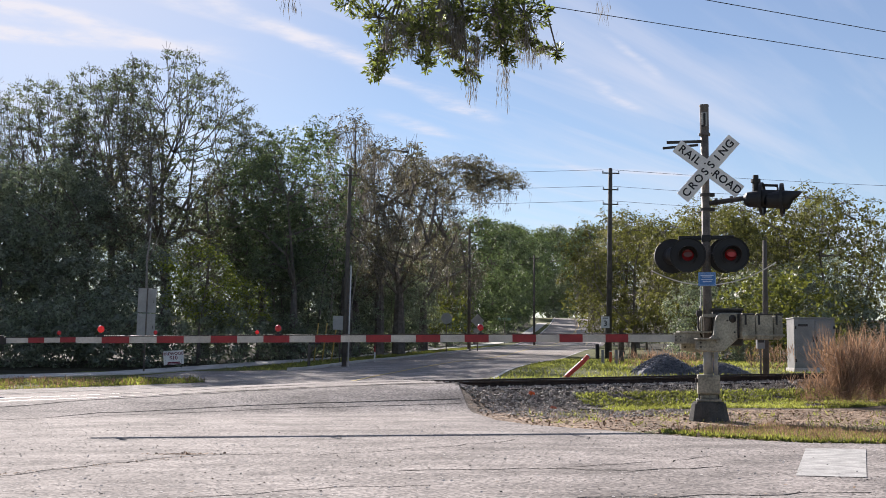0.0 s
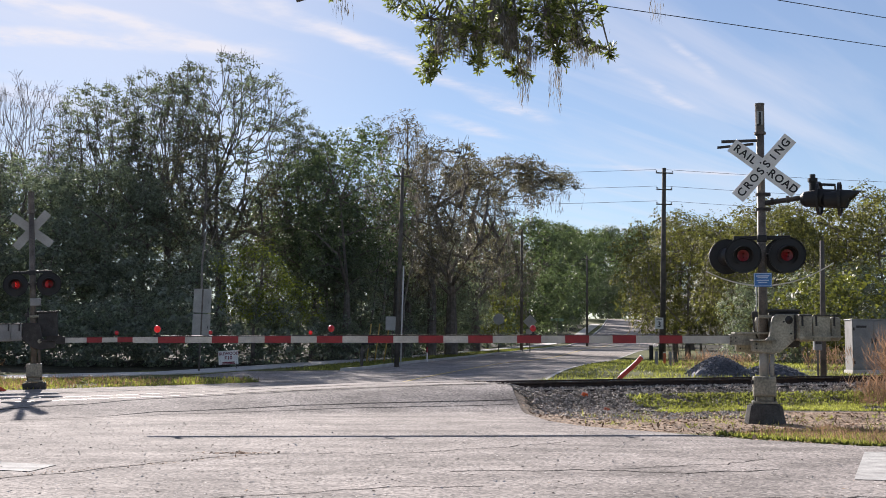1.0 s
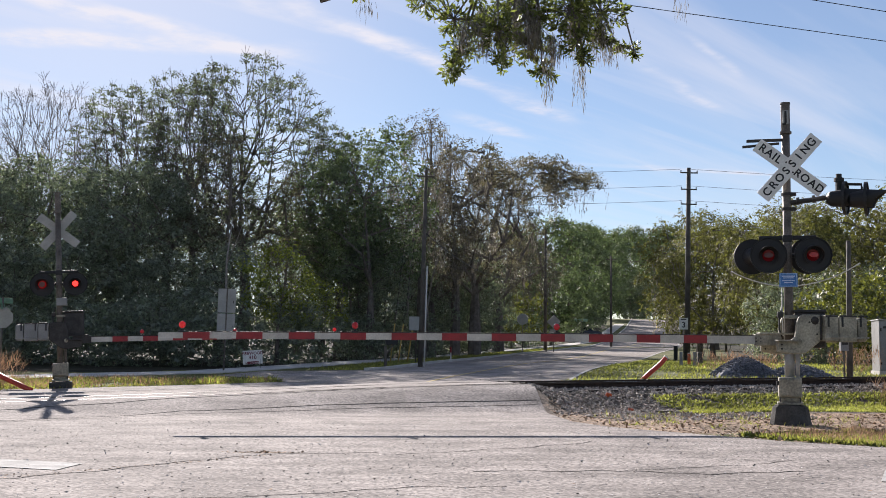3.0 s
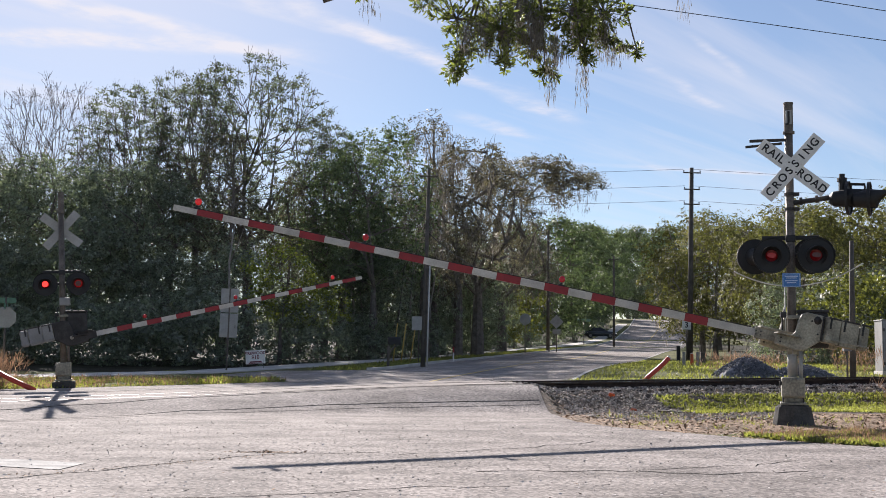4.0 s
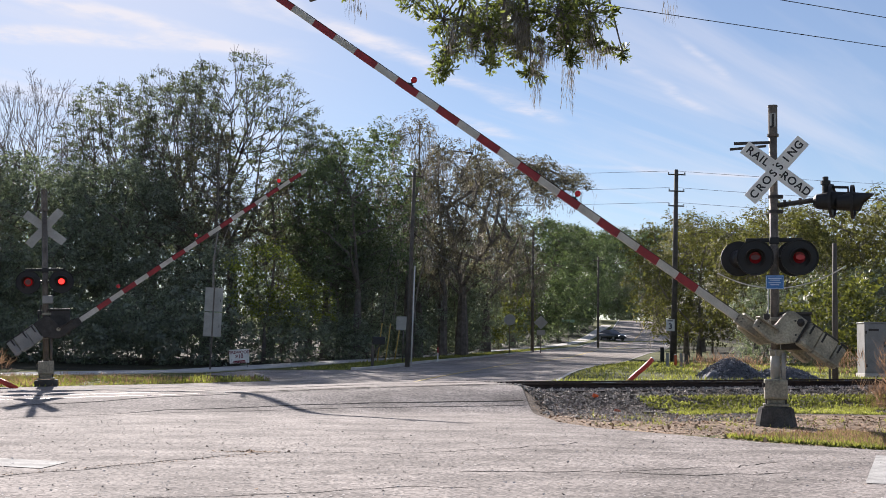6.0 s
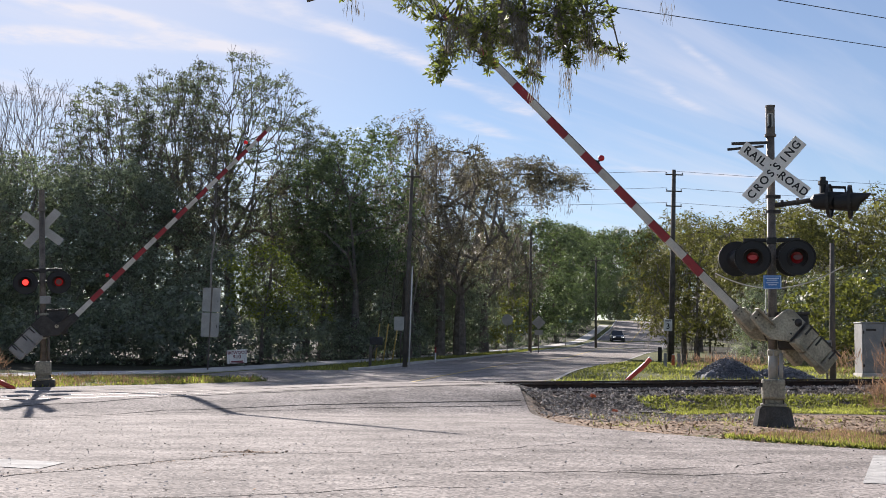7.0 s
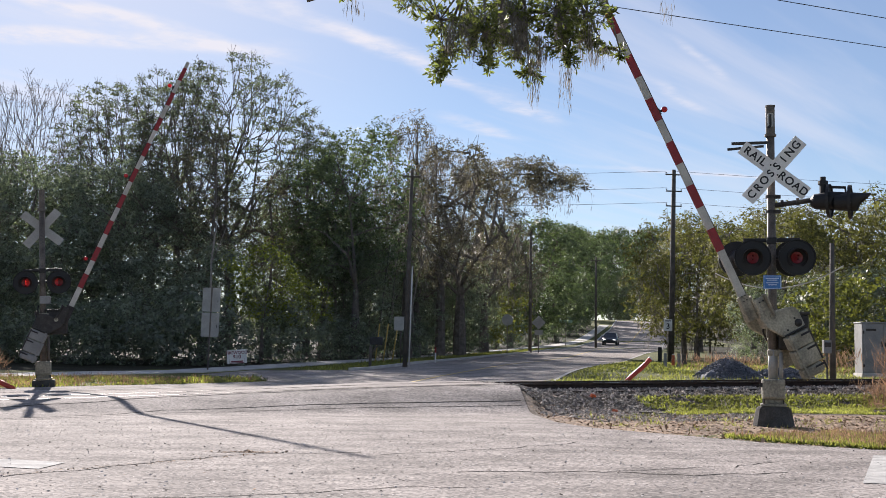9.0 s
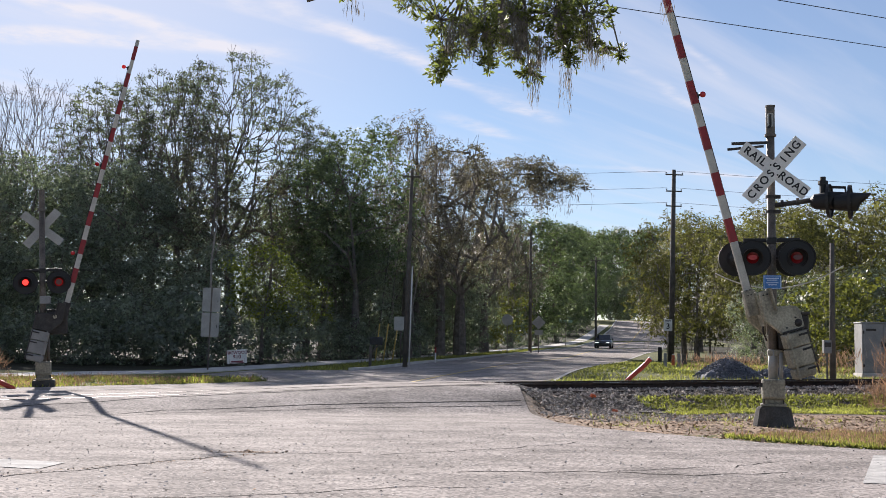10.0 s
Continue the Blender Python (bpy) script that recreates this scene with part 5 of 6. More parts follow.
s = place("road_sign", -8.05, 39.0, "backs of two stacked grey metal road signs on a post", "road sign", 12, 1.2)
sign_post(s, 2.85)
for z in (2.42, 1.56):
    p = part("sign_plate", box((0.60, 0.012, 0.82), (0, -.045, z), 0.004), M_SIGNBACK, s, "dull metal sign back")
    part("rib", box((0.05, 0.02, 0.8), (0, -.06, z)), M_MAST, p)
    part("slot_mark", box((0.02, 0.006, 0.10), (0.22, -.055, z - .04)), M_DARK, p)

s = place("yard_sign", -7.5, 41.6, "small tilted white yard sign with maroon print", "yard sign", 0, -4)
for sx in (-.28, .28):
    part("wire_leg", tube([(sx, 0, -.1), (sx, 0, .35)], 0.008, 6), M_DARK, s)
b = part("board", box((0.72, 0.012, 0.50), (0, 0, 0.42), 0.004), M_WHITE, s, "white board")
text_part("lettering", "FIREWOOD", 0.15, pose(0, -.009, .56, 90, 0, 0), M_MAROON, b)
text_part("lettering", "$10", 0.19, pose(0, -.009, .41, 90, 0, 0), M_MAROON, b)
part("printed_bar", box((.44, .006, .05), (0, -.008, .245)), M_MAROON, b)
part("printed_bar", box((.5, .006, .03), (0, -.008, .195)), M_MAROON, b)

s = place("mailbox", -2.75, 43.0, "dark mailbox on a braced timber post", "mailbox", 10)
part("post", box((.10, .10, .95), (0, 0, .40), .01), M_POLE, s)
part("brace", box((.06, .06, .5), (.14, 0, .72), .006, Matrix.Rotation(radians(40), 4, "Y")), M_POLE, s)
part("box_body", merged(box((.46, .22, .18), (.22, 0, 1.0), .01), tube([(-.01, 0, 1.09), (.45, 0, 1.09)], .11, 14)), M_BLACK, s, "dark metal box with a rounded lid")

s = place("road_sign", -1.85, 49.5, "back of a square grey sign on a thin post", "road sign", 8)
sign_post(s, 1.9, .025)
part("sign_plate", box((.62, .012, .60), (0, -.03, 1.75), .004), M_SIGNBACK, s)
for i, (x, lean) in enumerate(((-3.0, 6), (-2.65, 7), (-2.25, 8))):
    g_ = place("guy_guard", x, 50.2, "yellow plastic guard on a guy wire by a pole", "guy guard", 0, lean, "guy guards")
    part("sleeve", tube([(0, 0, -.05), (0, 0, 1.75)], .03, 8), M_WOODY, g_, smooth=True)
    part("wire", tube([(0, 0, 1.7), (0, 0, 5.4)], .008, 5), M_WIRE, g_)
s = place("marker_post", -0.35, 52.5, "short red and white marker post in grass", "marker post")
part("post", tube([(0, 0, -.1), (0, 0, .62)], .035, 8), M_WHITE, s)
part("cap", tube([(0, 0, .45), (0, 0, .70)], .04, 8), M_ARMR, s)
part("conduit", tube([(.16, -.12, -.1), (.16, -.12, 4.0)], .03, 8), M_PALEWIRE, bpy.data.objects["utility_pole.001"], "pale conduit pipe", smooth=True)

s = place("warning_sign", 7.2, 86.0, "back of a diamond sign over a small plate", "road sign", 0)
sign_post(s, 2.4, .04)
part("sign_plate", box((.75, .012, .75), (0, -.05, 2.3), .004, Matrix.Rotation(radians(45), 4, "Y")), M_SIGNBACK, s)
part("sub_plate", box((.6, .012, .36), (0, -.05, 1.55), .004), M_SIGNBACK, s)
s = place("road_sign", 4.3, 76.5, "back of a round grey sign on a post", "road sign", 0)
sign_post(s, 2.5, .035)
part("sign_plate", lathe([(-.05, .001), (-.05, .38), (-.035, .38), (-.035, .001)], 24), M_SIGNBACK, s).location = (0, 0, 2.35)
s = place("street_sign", 14.0, 130, "green street name sign on a thin post", "street sign", 0)
sign_post(s, 2.9, .04)
part("name_plate", box((1.5, .03, .32), (0, 0, 2.85), .005), mat("pale green sign", (.25, .40, .30), .5), s)
s = place("speed_sign", 12.05, 61.0, "white speed sign with a black figure beside the pole", "road sign", 0)
sign_post(s, 2.3, .03)
b = part("sign_plate", box((.46, .012, .62), (0, -.04, 2.0), .004), M_WHITE, s, "white plate")
text_part("lettering", "3", .42, pose(0, -.05, 1.93, 90, 0, 0), M_BLACK, b)
part("printed_bar", box((.3, .004, .05), (0, -.048, 2.23)), M_BLACK, b)

s = place("bollard", 12.0, 63.0, "black round plastic bollard", "bollard")
part("post", tube([(0, 0, -.1), (0, 0, .80)], [.11, .11], 12), M_BLACK, s)
s = place("marker_post", 9.6, 47.5, "short orange utility marker post in grass", "marker post")
part("post", tube([(0, 0, -.1), (0, 0, .46)], [.07, .065], 10), M_ORANGE, s)
part("cap", tube([(0, 0, .44), (0, 0, .50)], [.06, .045], 10), M_WHITE, s)
s = place("stub_post", 10.9, 51.5, "short grey timber stub in the grass", "stub post")
part("post", box((.22, .22, .6), (0, 0, .22), .02), M_POLE, s)
for x in (8.2, 8.7):
    s = place("stub_post", x, 42.0, "short grey metal stub in the grass", "stub post")
    part("post", tube([(0, 0, -.1), (0, 0, .55)], .06, 8), M_GREY, s)
s = place("mile_marker", 23.0, 98.0, "pale green-topped post by the far verge", "marker post")
sign_post(s, 2.6, .09)
part("cap", box((.45, .1, .5), (0, -.06, 2.5), .02), M_GREY, s)


def guy_guard_red(x, y, pts, label):
    s = place("pipe_guard", x, y, label, "pipe guard", 0, 0, "red pipe guards")
    part("pipe", tube(pts, .062, 10), M_REDPIPE, s, smooth=True)
    e = Vector(pts[-1])
    d = (e - Vector(pts[-2])).normalized()
    part("end_cap", tube([e, e + d * .03], .066, 10), M_WHITE, s)


guy_guard_red(4.75, 29.9, [(0, 0, -.05), (.22, .05, .16), (.44, .1, .34), (.60, .15, .48), (.72, .2, .60)], "bent faded red plastic pipe sticking out of grass")
guy_guard_red(-10.42, 27.75, [(0, 0, .0), (-.35, .1, .14), (-.7, .2, .27), (-1.2, .3, .5)], "faded red plastic pipe lying up against the verge")

# relay cabinet beyond the track
c = place("relay_cabinet", 13.15, 34.3, "grey metal relay cabinet with hinged doors beyond the track", "cabinet", -4)
part("plinth", box((1.30, .9, .16), (0, 0, .05), .01), M_CONC, c)
part("body", box((1.24, .80, 1.50), (0, 0, .87), .015), M_GREY, c)
part("roof", box((1.28, .84, .04), (0, 0, 1.64), .012), M_GREY, c)
for sx in (-.305, .305):
    d = part("door", box((.58, .025, 1.40), (sx, -.41, .87), .008), M_GREY, c)
    part("handle", box((.03, .04, .16), (sx * .18, -.44, 1.0), .006), M_DARK, d)
    for z in (.35, 1.35):
        part("hinge", box((.05, .03, .09), (sx * 1.92, -.43, z), .006), M_DARK, d)
part("printed_bar", box((.3, .006, .07), (-.36, -.427, 1.42)), M_DARK, c)
c = place("meter_box", 9.85, 29.2, "small grey meter box on a conduit by the pole", "meter box")
part("conduit", tube([(0, 0, -.1), (0, 0, .8)], .025, 8), M_MAST, c)
part("box_body", box((.20, .14, .34), (0, 0, .95), .012), M_GREY, c)
part("lid", box((.16, .02, .12), (0, -.08, 1.0), .006), M_DARK, c)

# octagonal sign back and street plate at the far verge
s = place("stop_sign", -13.42, 33.2, "pale back of an octagonal stop sign with a street plate above", "road sign", 15)
sign_post(s, 2.35, .03)
part("sign_plate", plate([(.30 * math.cos(radians(22.5 + 45 * k)) * 1.08, .30 * math.sin(radians(22.5 + 45 * k)) * 1.08) for k in range(8)], .012), M_SIGNBACK, s).location = (0, -.04, 1.75)
part("name_plate", box((.55, .02, .16), (0, 0, 2.25), .004), mat("green sign", (.10, .22, .14), .5), s)
part("name_plate", box((.02, .75, .16), (0, 0, 2.08), .004), bpy.data.materials["green sign"], s)

# white house far down the road
h = place("house", 47.0, 214, "white clapboard house far off under trees", "house", 10)
part("wall", box((9, 7, 3.2), (0, 0, 1.5), .03), M_HOUSE, h)
part("roof", plate([(-5, 3.0), (5, 3.0), (0, 5.2)], 7.8), M_POLE, h)
part("window", box((1.2, .08, 1.2), (-2, -3.52, 1.7), .01), M_GLASS, h)
part("window", box((1.2, .08, 1.2), (2, -3.52, 1.7), .01), M_GLASS, h)
part("door", box((1.0, .08, 2.0), (0, -3.52, 1.0), .01), M_DARK, h)

# slender pale stems at the wood's edge
for x_, y_, lean_, h_ in ((-3.9, 50.5, 3, 6.5), (-3.2, 51.5, 9, 6.0), (-2.6, 52.2, 5, 6.4), (-2.0, 52.8, 12, 5.6), (-5.2, 48.6, 4, 5.8), (-1.4, 53.2, -3, 6.0), (-9.6, 46.0, 2, 6.0), (-4.6, 49.4, -4, 6.2)):
    if y_ > 47:
        x_, y_, h_ = x_ * 1.2, y_ * 1.2, h_ * 1.2
    e = place("sapling", x_, y_, "slender pale leaning stem at the wood's edge", "sapling", 0, lean_, "saplings")
    part("stem", tube([(0, 0, -.2), (.06, .03, h_ * .35), (-.05, .05, h_ * .7), (.1, 0, h_)], [.065, .055, .042, .02], 8), M_PALEBARK, e, smooth=True)
    part("side_branch", tube([(-.05, .05, h_ * .68), (.25, .1, h_ * .82), (.55, .1, h_ * .98)], [.028, .02, .008], 6), M_PALEBARK, e, smooth=True)

# ---- overhead lines ----
def cable(a, b, sag, r, label):
    a, b = Vector(a), Vector(b)
    pts = [a.lerp(b, k / 24) - Vector((0, 0, sag * 4 * (k / 24) * (1 - k / 24))) for k in range(25)]
    return tagged(part("overhead_cable", tube(pts, r, 6), M_WIRE, smooth=True), label, "cable", "overhead cables")


pz = gz1(*P(1186, 64))
px_, py_ = P(1186, 64)
for z, w in ((10.8, .6), (9.85, .46), (9.0, .46)):
    cable((px_ - w * .5, py_ - .1, pz + z), (-34, 67, pz + z + .3), .5, .009, "thin black overhead cable strung between poles")
    cable((px_ + w * .5, py_ - .1, pz + z), (62, 60, pz + z - 1.2), .6, .009, "thin black overhead cable strung between poles")
cable((-14.7, 20.2, 10.0), (26.2, 37.0, 10.0), .05, .010, "single black cable high over the crossing")
cable((-10.2, 19.4, 10.0), (25.2, 34.5, 10.0), .05, .010, "single black cable high over the crossing")
for x_, y_ in ((-14.7, 20.2), (26.2, 37.0), (-10.2, 19.4), (25.2, 34.5)):
    build_pole(x_, y_, 10.1 - gz1(x_, y_), [], 0.0, "tall timber utility pole carrying a single cable", 0.15)
cable((-1.42, 45, 6.0), (6.71, 88, 8.2), 1.5, .018, "black service cable drooping before the oaks")

# ---- gravel heap, ballast, litter, grass ----
def stones(name, centres, smin, smax, material, seed, label, category, group=""):
    """Loose angular stones: an uneven eight-sided lump at each centre."""
    r = np.random.RandomState(seed)
    C = np.asarray(centres, float)
    n = len(C)
    base = np.array([[1, 0, 0], [0, 1, 0], [-1, 0, 0], [0, -1, 0], [0, 0, .8], [0, 0, -.8]], float)
    size = r.uniform(smin, smax, (n, 1, 1))
    V = base[None] * size * r.uniform(.6, 1.3, (n, 6, 1)) + r.normal(size=(n, 6, 3)) * size * .22
    ang = r.uniform(0, 6.28, n)
    ca, sa = np.cos(ang)[:, None], np.sin(ang)[:, None]
    V = np.stack([V[..., 0] * ca - V[..., 1] * sa, V[..., 0] * sa + V[..., 1] * ca, V[..., 2]], -1) + C[:, None]
    F0 = np.array([[0, 1, 4], [1, 2, 4], [2, 3, 4], [3, 0, 4], [1, 0, 5], [2, 1, 5], [3, 2, 5], [0, 3, 5]])
    Fc = (F0[None] + 6 * np.arange(n)[:, None, None]).reshape(-1, 3)
    me = bpy.data.meshes.new(name)
    me.from_pydata(V.reshape(-1, 3).tolist(), [], Fc.tolist())
    me.materials.append(material)
    return tagged(new(name, me), label, category, group, "stuff")


rs = np.random.RandomState(5)


def on_ground(s, u, lift=0.0):
    x, y = TD.x * s + TN.x * u, TD.y * s + TN.y * u
    return np.stack([x, y, gz(x, y) + lift], -1)


n = 13000
s_, u_ = rs.uniform(9.3, 24, n), np.concatenate([rs.uniform(20.6, 22.82, n * 2 // 3), rs.uniform(22.9, 26.5, n - n * 2 // 3)])
keep = (u_ > 22.0) | (s_ < 12.2 + rs.normal(size=n) * .8) | (rs.random(n) < .25)
stones("ballast", on_ground(s_[keep], u_[keep], .012), .016, .042, M_BALLAST, 6, "loose grey ballast stones along the rails", "ballast")
n = 1500
s_, u_ = rs.uniform(9.0, 13.5, n), rs.uniform(18.0, 21.0, n)
stones("scattered_stones", on_ground(s_, u_, .008), .012, .04, M_BALLAST, 7, "scattered stones on bare soil by the road", "stones")


def heap(name, x, y, rx, ry, h, n, seed):
    r = np.random.RandomState(seed)
    e = place(name, x, y, "heap of blue-grey gravel beside the track", "gravel heap", 0, 0, "gravel heaps")
    V, Fc, m = [], [], 28
    for j in range(9):
        k = j / 8
        for i in range(m):
            a = 6.2832 * i / m
            w = 1 + .10 * math.sin(3 * a + seed) + .06 * math.sin(7 * a)
            V.append((rx * k * w * math.cos(a), ry * k * w * math.sin(a), h * (1 - k ** 1.25) ** .85 * (1 + .10 * math.sin(5 * a + 9 * k) * k) - .06))
    for j in range(8):
        for i in range(m):
            a, b = j * m + i, j * m + (i + 1) % m
            Fc.append((a, b, b + m, a + m))
    mesh_ob("mound", V, Fc, M_GRAVEL, e)
    k = np.sqrt(r.uniform(0, 1.1, n)); a = r.uniform(0, 6.2832, n)
    C = np.stack([rx * k * np.cos(a), ry * k * np.sin(a), h * np.maximum(1 - np.minimum(k, 1) ** 1.25, 0) ** .85 + r.normal(size=n) * .02 - .03], -1)
    o = stones("loose_gravel", C, .02, .045, M_GRAVEL, seed, "", "")
    o.parent = e


heap("gravel_heap", 8.15, 32.6, .98, 1.0, .60, 3200, 3)
heap("gravel_heap", 9.75, 32.9, 1.0, .8, .40, 1500, 4)


def tufts(name, centres, length, width, material, seed, label, category, up=1.6, jit=.5):
    ob = new(name, blades_mesh(name, centres, length, width, material, seed, up=up, jitter=jit, flat=up < .5))
    return tagged(ob, label, category, "", "stuff")


def clumped(n, x0, x1, y0, y1, seed, scale=1.2, cut=0.0):
    """Plan points gathered in patches."""
    r = np.random.RandomState(seed)
    x, y = r.uniform(x0, x1, n), r.uniform(y0, y1, n)
    v = np.array([noise.noise(Vector((a * scale, b * scale, seed))) for a, b in zip(x, y)])
    k = v > cut + r.normal(size=n) * .15
    return x[k], y[k]


def ground_pts(x, y):
    return np.stack([x, y, gz(x, y) - .01], -1)


# bright strip along the near road edge
r_ = np.random.RandomState(12)
ye = r_.uniform(13.2, 17.6, 110000)
xe = np.interp(ye, ROAD_Y, ROAD_R) + r_.uniform(-.05, 3.5, 110000)
edge_u = TN.x * xe + TN.y * ye
lim = 13.1 + .28 * np.sin(xe * 2.1) + .18 * np.sin(xe * 5.3)
kk = (edge_u - lim < 1.35 + .3 * np.sin(xe * 1.3)) & (xe > 4.1) & (xe < 11) & (ye > np.interp(xe, [4.1, 5.6, 9], [16.2, 14.55, 14.1]))
tufts("verge_grass", ground_pts(xe[kk], ye[kk]), .068, .025, M_GRASS, 13, "bright green weedy grass along the asphalt", "grass")
kk2 = kk & (np.random.RandomState(2).random(len(kk)) < .16)
tufts("dry_verge_grass", ground_pts(xe[kk2] + .05, ye[kk2] + .04), .12, .010, M_STRAW, 26, "dry blades among the verge grass", "grass")
# second strip at the foot of the ballast
n = 52000
s_ = r_.uniform(11.8, 25, n); u_ = r_.uniform(19.6, 22.0, n)
v_ = np.array([noise.noise(Vector((a * .9, b * 1.6, 3))) for a, b in zip(s_, u_)])
kk = (v_ > -.35) & (u_ > 20.2 + .4 * np.sin(s_)) & (u_ < 22.0)
tufts("track_grass", on_ground(s_[kk], u_[kk], -.01), .065, .028, M_GRASS, 14, "green weeds at the foot of the ballast", "grass")
x, y = clumped(5000, 2.5, 12, 16.5, 22.5, 4, 1.5, .25)
k = x > np.interp(y, ROAD_Y, ROAD_R) + .2
tufts("sparse_weeds", ground_pts(x[k], y[k]), .10, .014, M_GRASS, 15, "sparse weeds on leaf litter", "weeds")
# grass beyond the track
x, y = clumped(52000, 1.0, 22, 28.2, 62, 6, .45, -.25)
k = (x > np.interp(y, ROAD_Y, ROAD_R) + .25)
tufts("far_grass", ground_pts(x[k], y[k]), .10, .026, M_GRASS, 16, "sunlit rough grass beyond the track", "grass")
# verge by the far signal
x, y = clumped(30000, -17, -4.6, 26.8, 33.5, 8, .8, -.35)
k = (x < np.interp(y, LEFT_Y, LEFT_X) - .1) & (y < 33.2 + (x + 13) * .45) 
tufts("far_verge_grass", ground_pts(x[k], y[k]), .075, .024, M_GRASS, 17, "rough sunlit grass on the far verge", "grass")
kd = np.flatnonzero(k)[::5]
tufts("dry_far_verge_grass", ground_pts(x[kd] + .07, y[kd] + .05), .16, .018, M_STRAW, 27, "dry blades among the far verge grass", "grass")
kw = np.flatnonzero(k & (x > -7.2) & (y > 29.8))[::2]
tufts("tall_verge_weeds", ground_pts(x[kw] + .03, y[kw]), .15, .03, M_GRASS, 28, "taller weeds at the end of the verge", "weeds")
# strip between kerb and sidewalk
n = 22000
y = r_.uniform(41, 110, n) ** 1.0
x = np.interp(y, LEFT_Y, LEFT_X) - r_.uniform(.2, 2.5, n)
tufts("kerb_grass", ground_pts(x, y), .12, .03, M_GRASS, 18, "mown grass between kerb and sidewalk", "grass")
# litter on soil and asphalt
n = 22000
x, y = r_.uniform(1.8, 13, n), r_.uniform(14.2, 23.5, n)
k = x > np.interp(y, ROAD_Y, ROAD_R) + r_.normal(size=n) * .12
tufts("leaf_litter", ground_pts(x[k], y[k]) + [0, 0, .015], .075, .04, M_LITTER, 19, "dead brown leaves and twigs on the soil", "leaf litter", up=0.0)
n = 220
x, y = r_.uniform(-5.5, 5.5, n), 8 + 9 * r_.uniform(0, 1, n) ** 1.6
k = r_.random(n) < np.interp(y, [8, 17], [1, .3])
tufts("road_litter", ground_pts(x[k], y[k]) + [0, 0, .022], .035, .02, M_LITTER, 20, "small dead leaves scattered on the road", "leaf litter", up=0.0)
x = r_.normal(-2.15, .18, 160); y = r_.normal(12.75, .05, 160)
tufts("leaf_pile", ground_pts(x, y) + [0, 0, .025], .05, .03, M_LITTER, 22, "small drift of dead leaves on the asphalt", "leaf litter", up=0.1)
x = r_.uniform(-4.8, -2.0, 500); y = 9.2 + (x + 4.6) * 1.25 + r_.normal(size=500) * .10
tufts("crack_litter", ground_pts(x, y) + [0, 0, .022], .035, .02, M_LITTER, 24, "leaf bits gathered along a crack", "leaf litter", up=0.0)
xs_, ys_ = r_.uniform(-6.5, 6.5, 7000), 7.4 + 11 * r_.uniform(0, 1, 7000) ** 1.2
tufts("road_grit", np.stack([xs_, ys_, gz(xs_, ys_) + .017], -1), .026, .02, M_CHIP, 25, "pale chips and grit on the road", "grit", up=0.0)


def straw(x, y, h, n, seed, spread=.35):
    e = place("straw_clump", x, y, "tall clump of dry straw-coloured grass by the track", "dry grass", 0, 0, "dry grass clumps")
    r = np.random.RandomState(seed)
    C = np.stack([r.normal(size=n) * spread * .5, r.normal(size=n) * spread * .5, r.uniform(0, h * .62, n)], -1)
    C[:, :2] *= (0.6 + 1.0 * C[:, 2:] / h)
    o = new("straw", blades_mesh("straw", C, h * .38, .014, M_STRAW, seed, up=2.2, jitter=.5))
    o.parent = e
    o["kind"] = "stuff"


straw(10.35, 25.0, 1.75, 1700, 1, .55)
straw(11.15, 25.3, 1.5, 1000, 2, .45)
straw(12.0, 25.6, 1.9, 1800, 3, .6)
straw(12.9, 25.9, 1.7, 1400, 4, .6)
straw(9.7, 25.2, .8, 350, 5, .5)
straw(-12.0, 29.0, 1.0, 700, 6, .7)
straw(8.6, 36.5, .65, 380, 7, 1.2)
straw(9.8, 37.0, .7, 380, 8, 1.2)
straw(11.6, 33.6, 1.0, 350, 9, .7)
bits = (("scrap", 3.2, 24.3, M_ORANGE, "bright orange plastic scrap on the ballast"), ("scrap", 3.5, 23.2, M_PINK, "terracotta shard on the ballast"))
for nm, x, y, m_, lb in bits:
    o = part(nm, box((.13, .06, .10), bevel=.015), m_)
    o.matrix_world = pose(x, y, gz1(x, y) + .03, 20, 15, 30)
    tagged(o, lb, "scrap")
o = part("broken_board", box((.55, .10, .04), bevel=.006), M_POLE)
o.matrix_world = pose(4.2, 22.9, gz1(4.2, 22.9) + .03, 4, 3, 24)
tagged(o, "broken dark board lying on the ballast", "board")


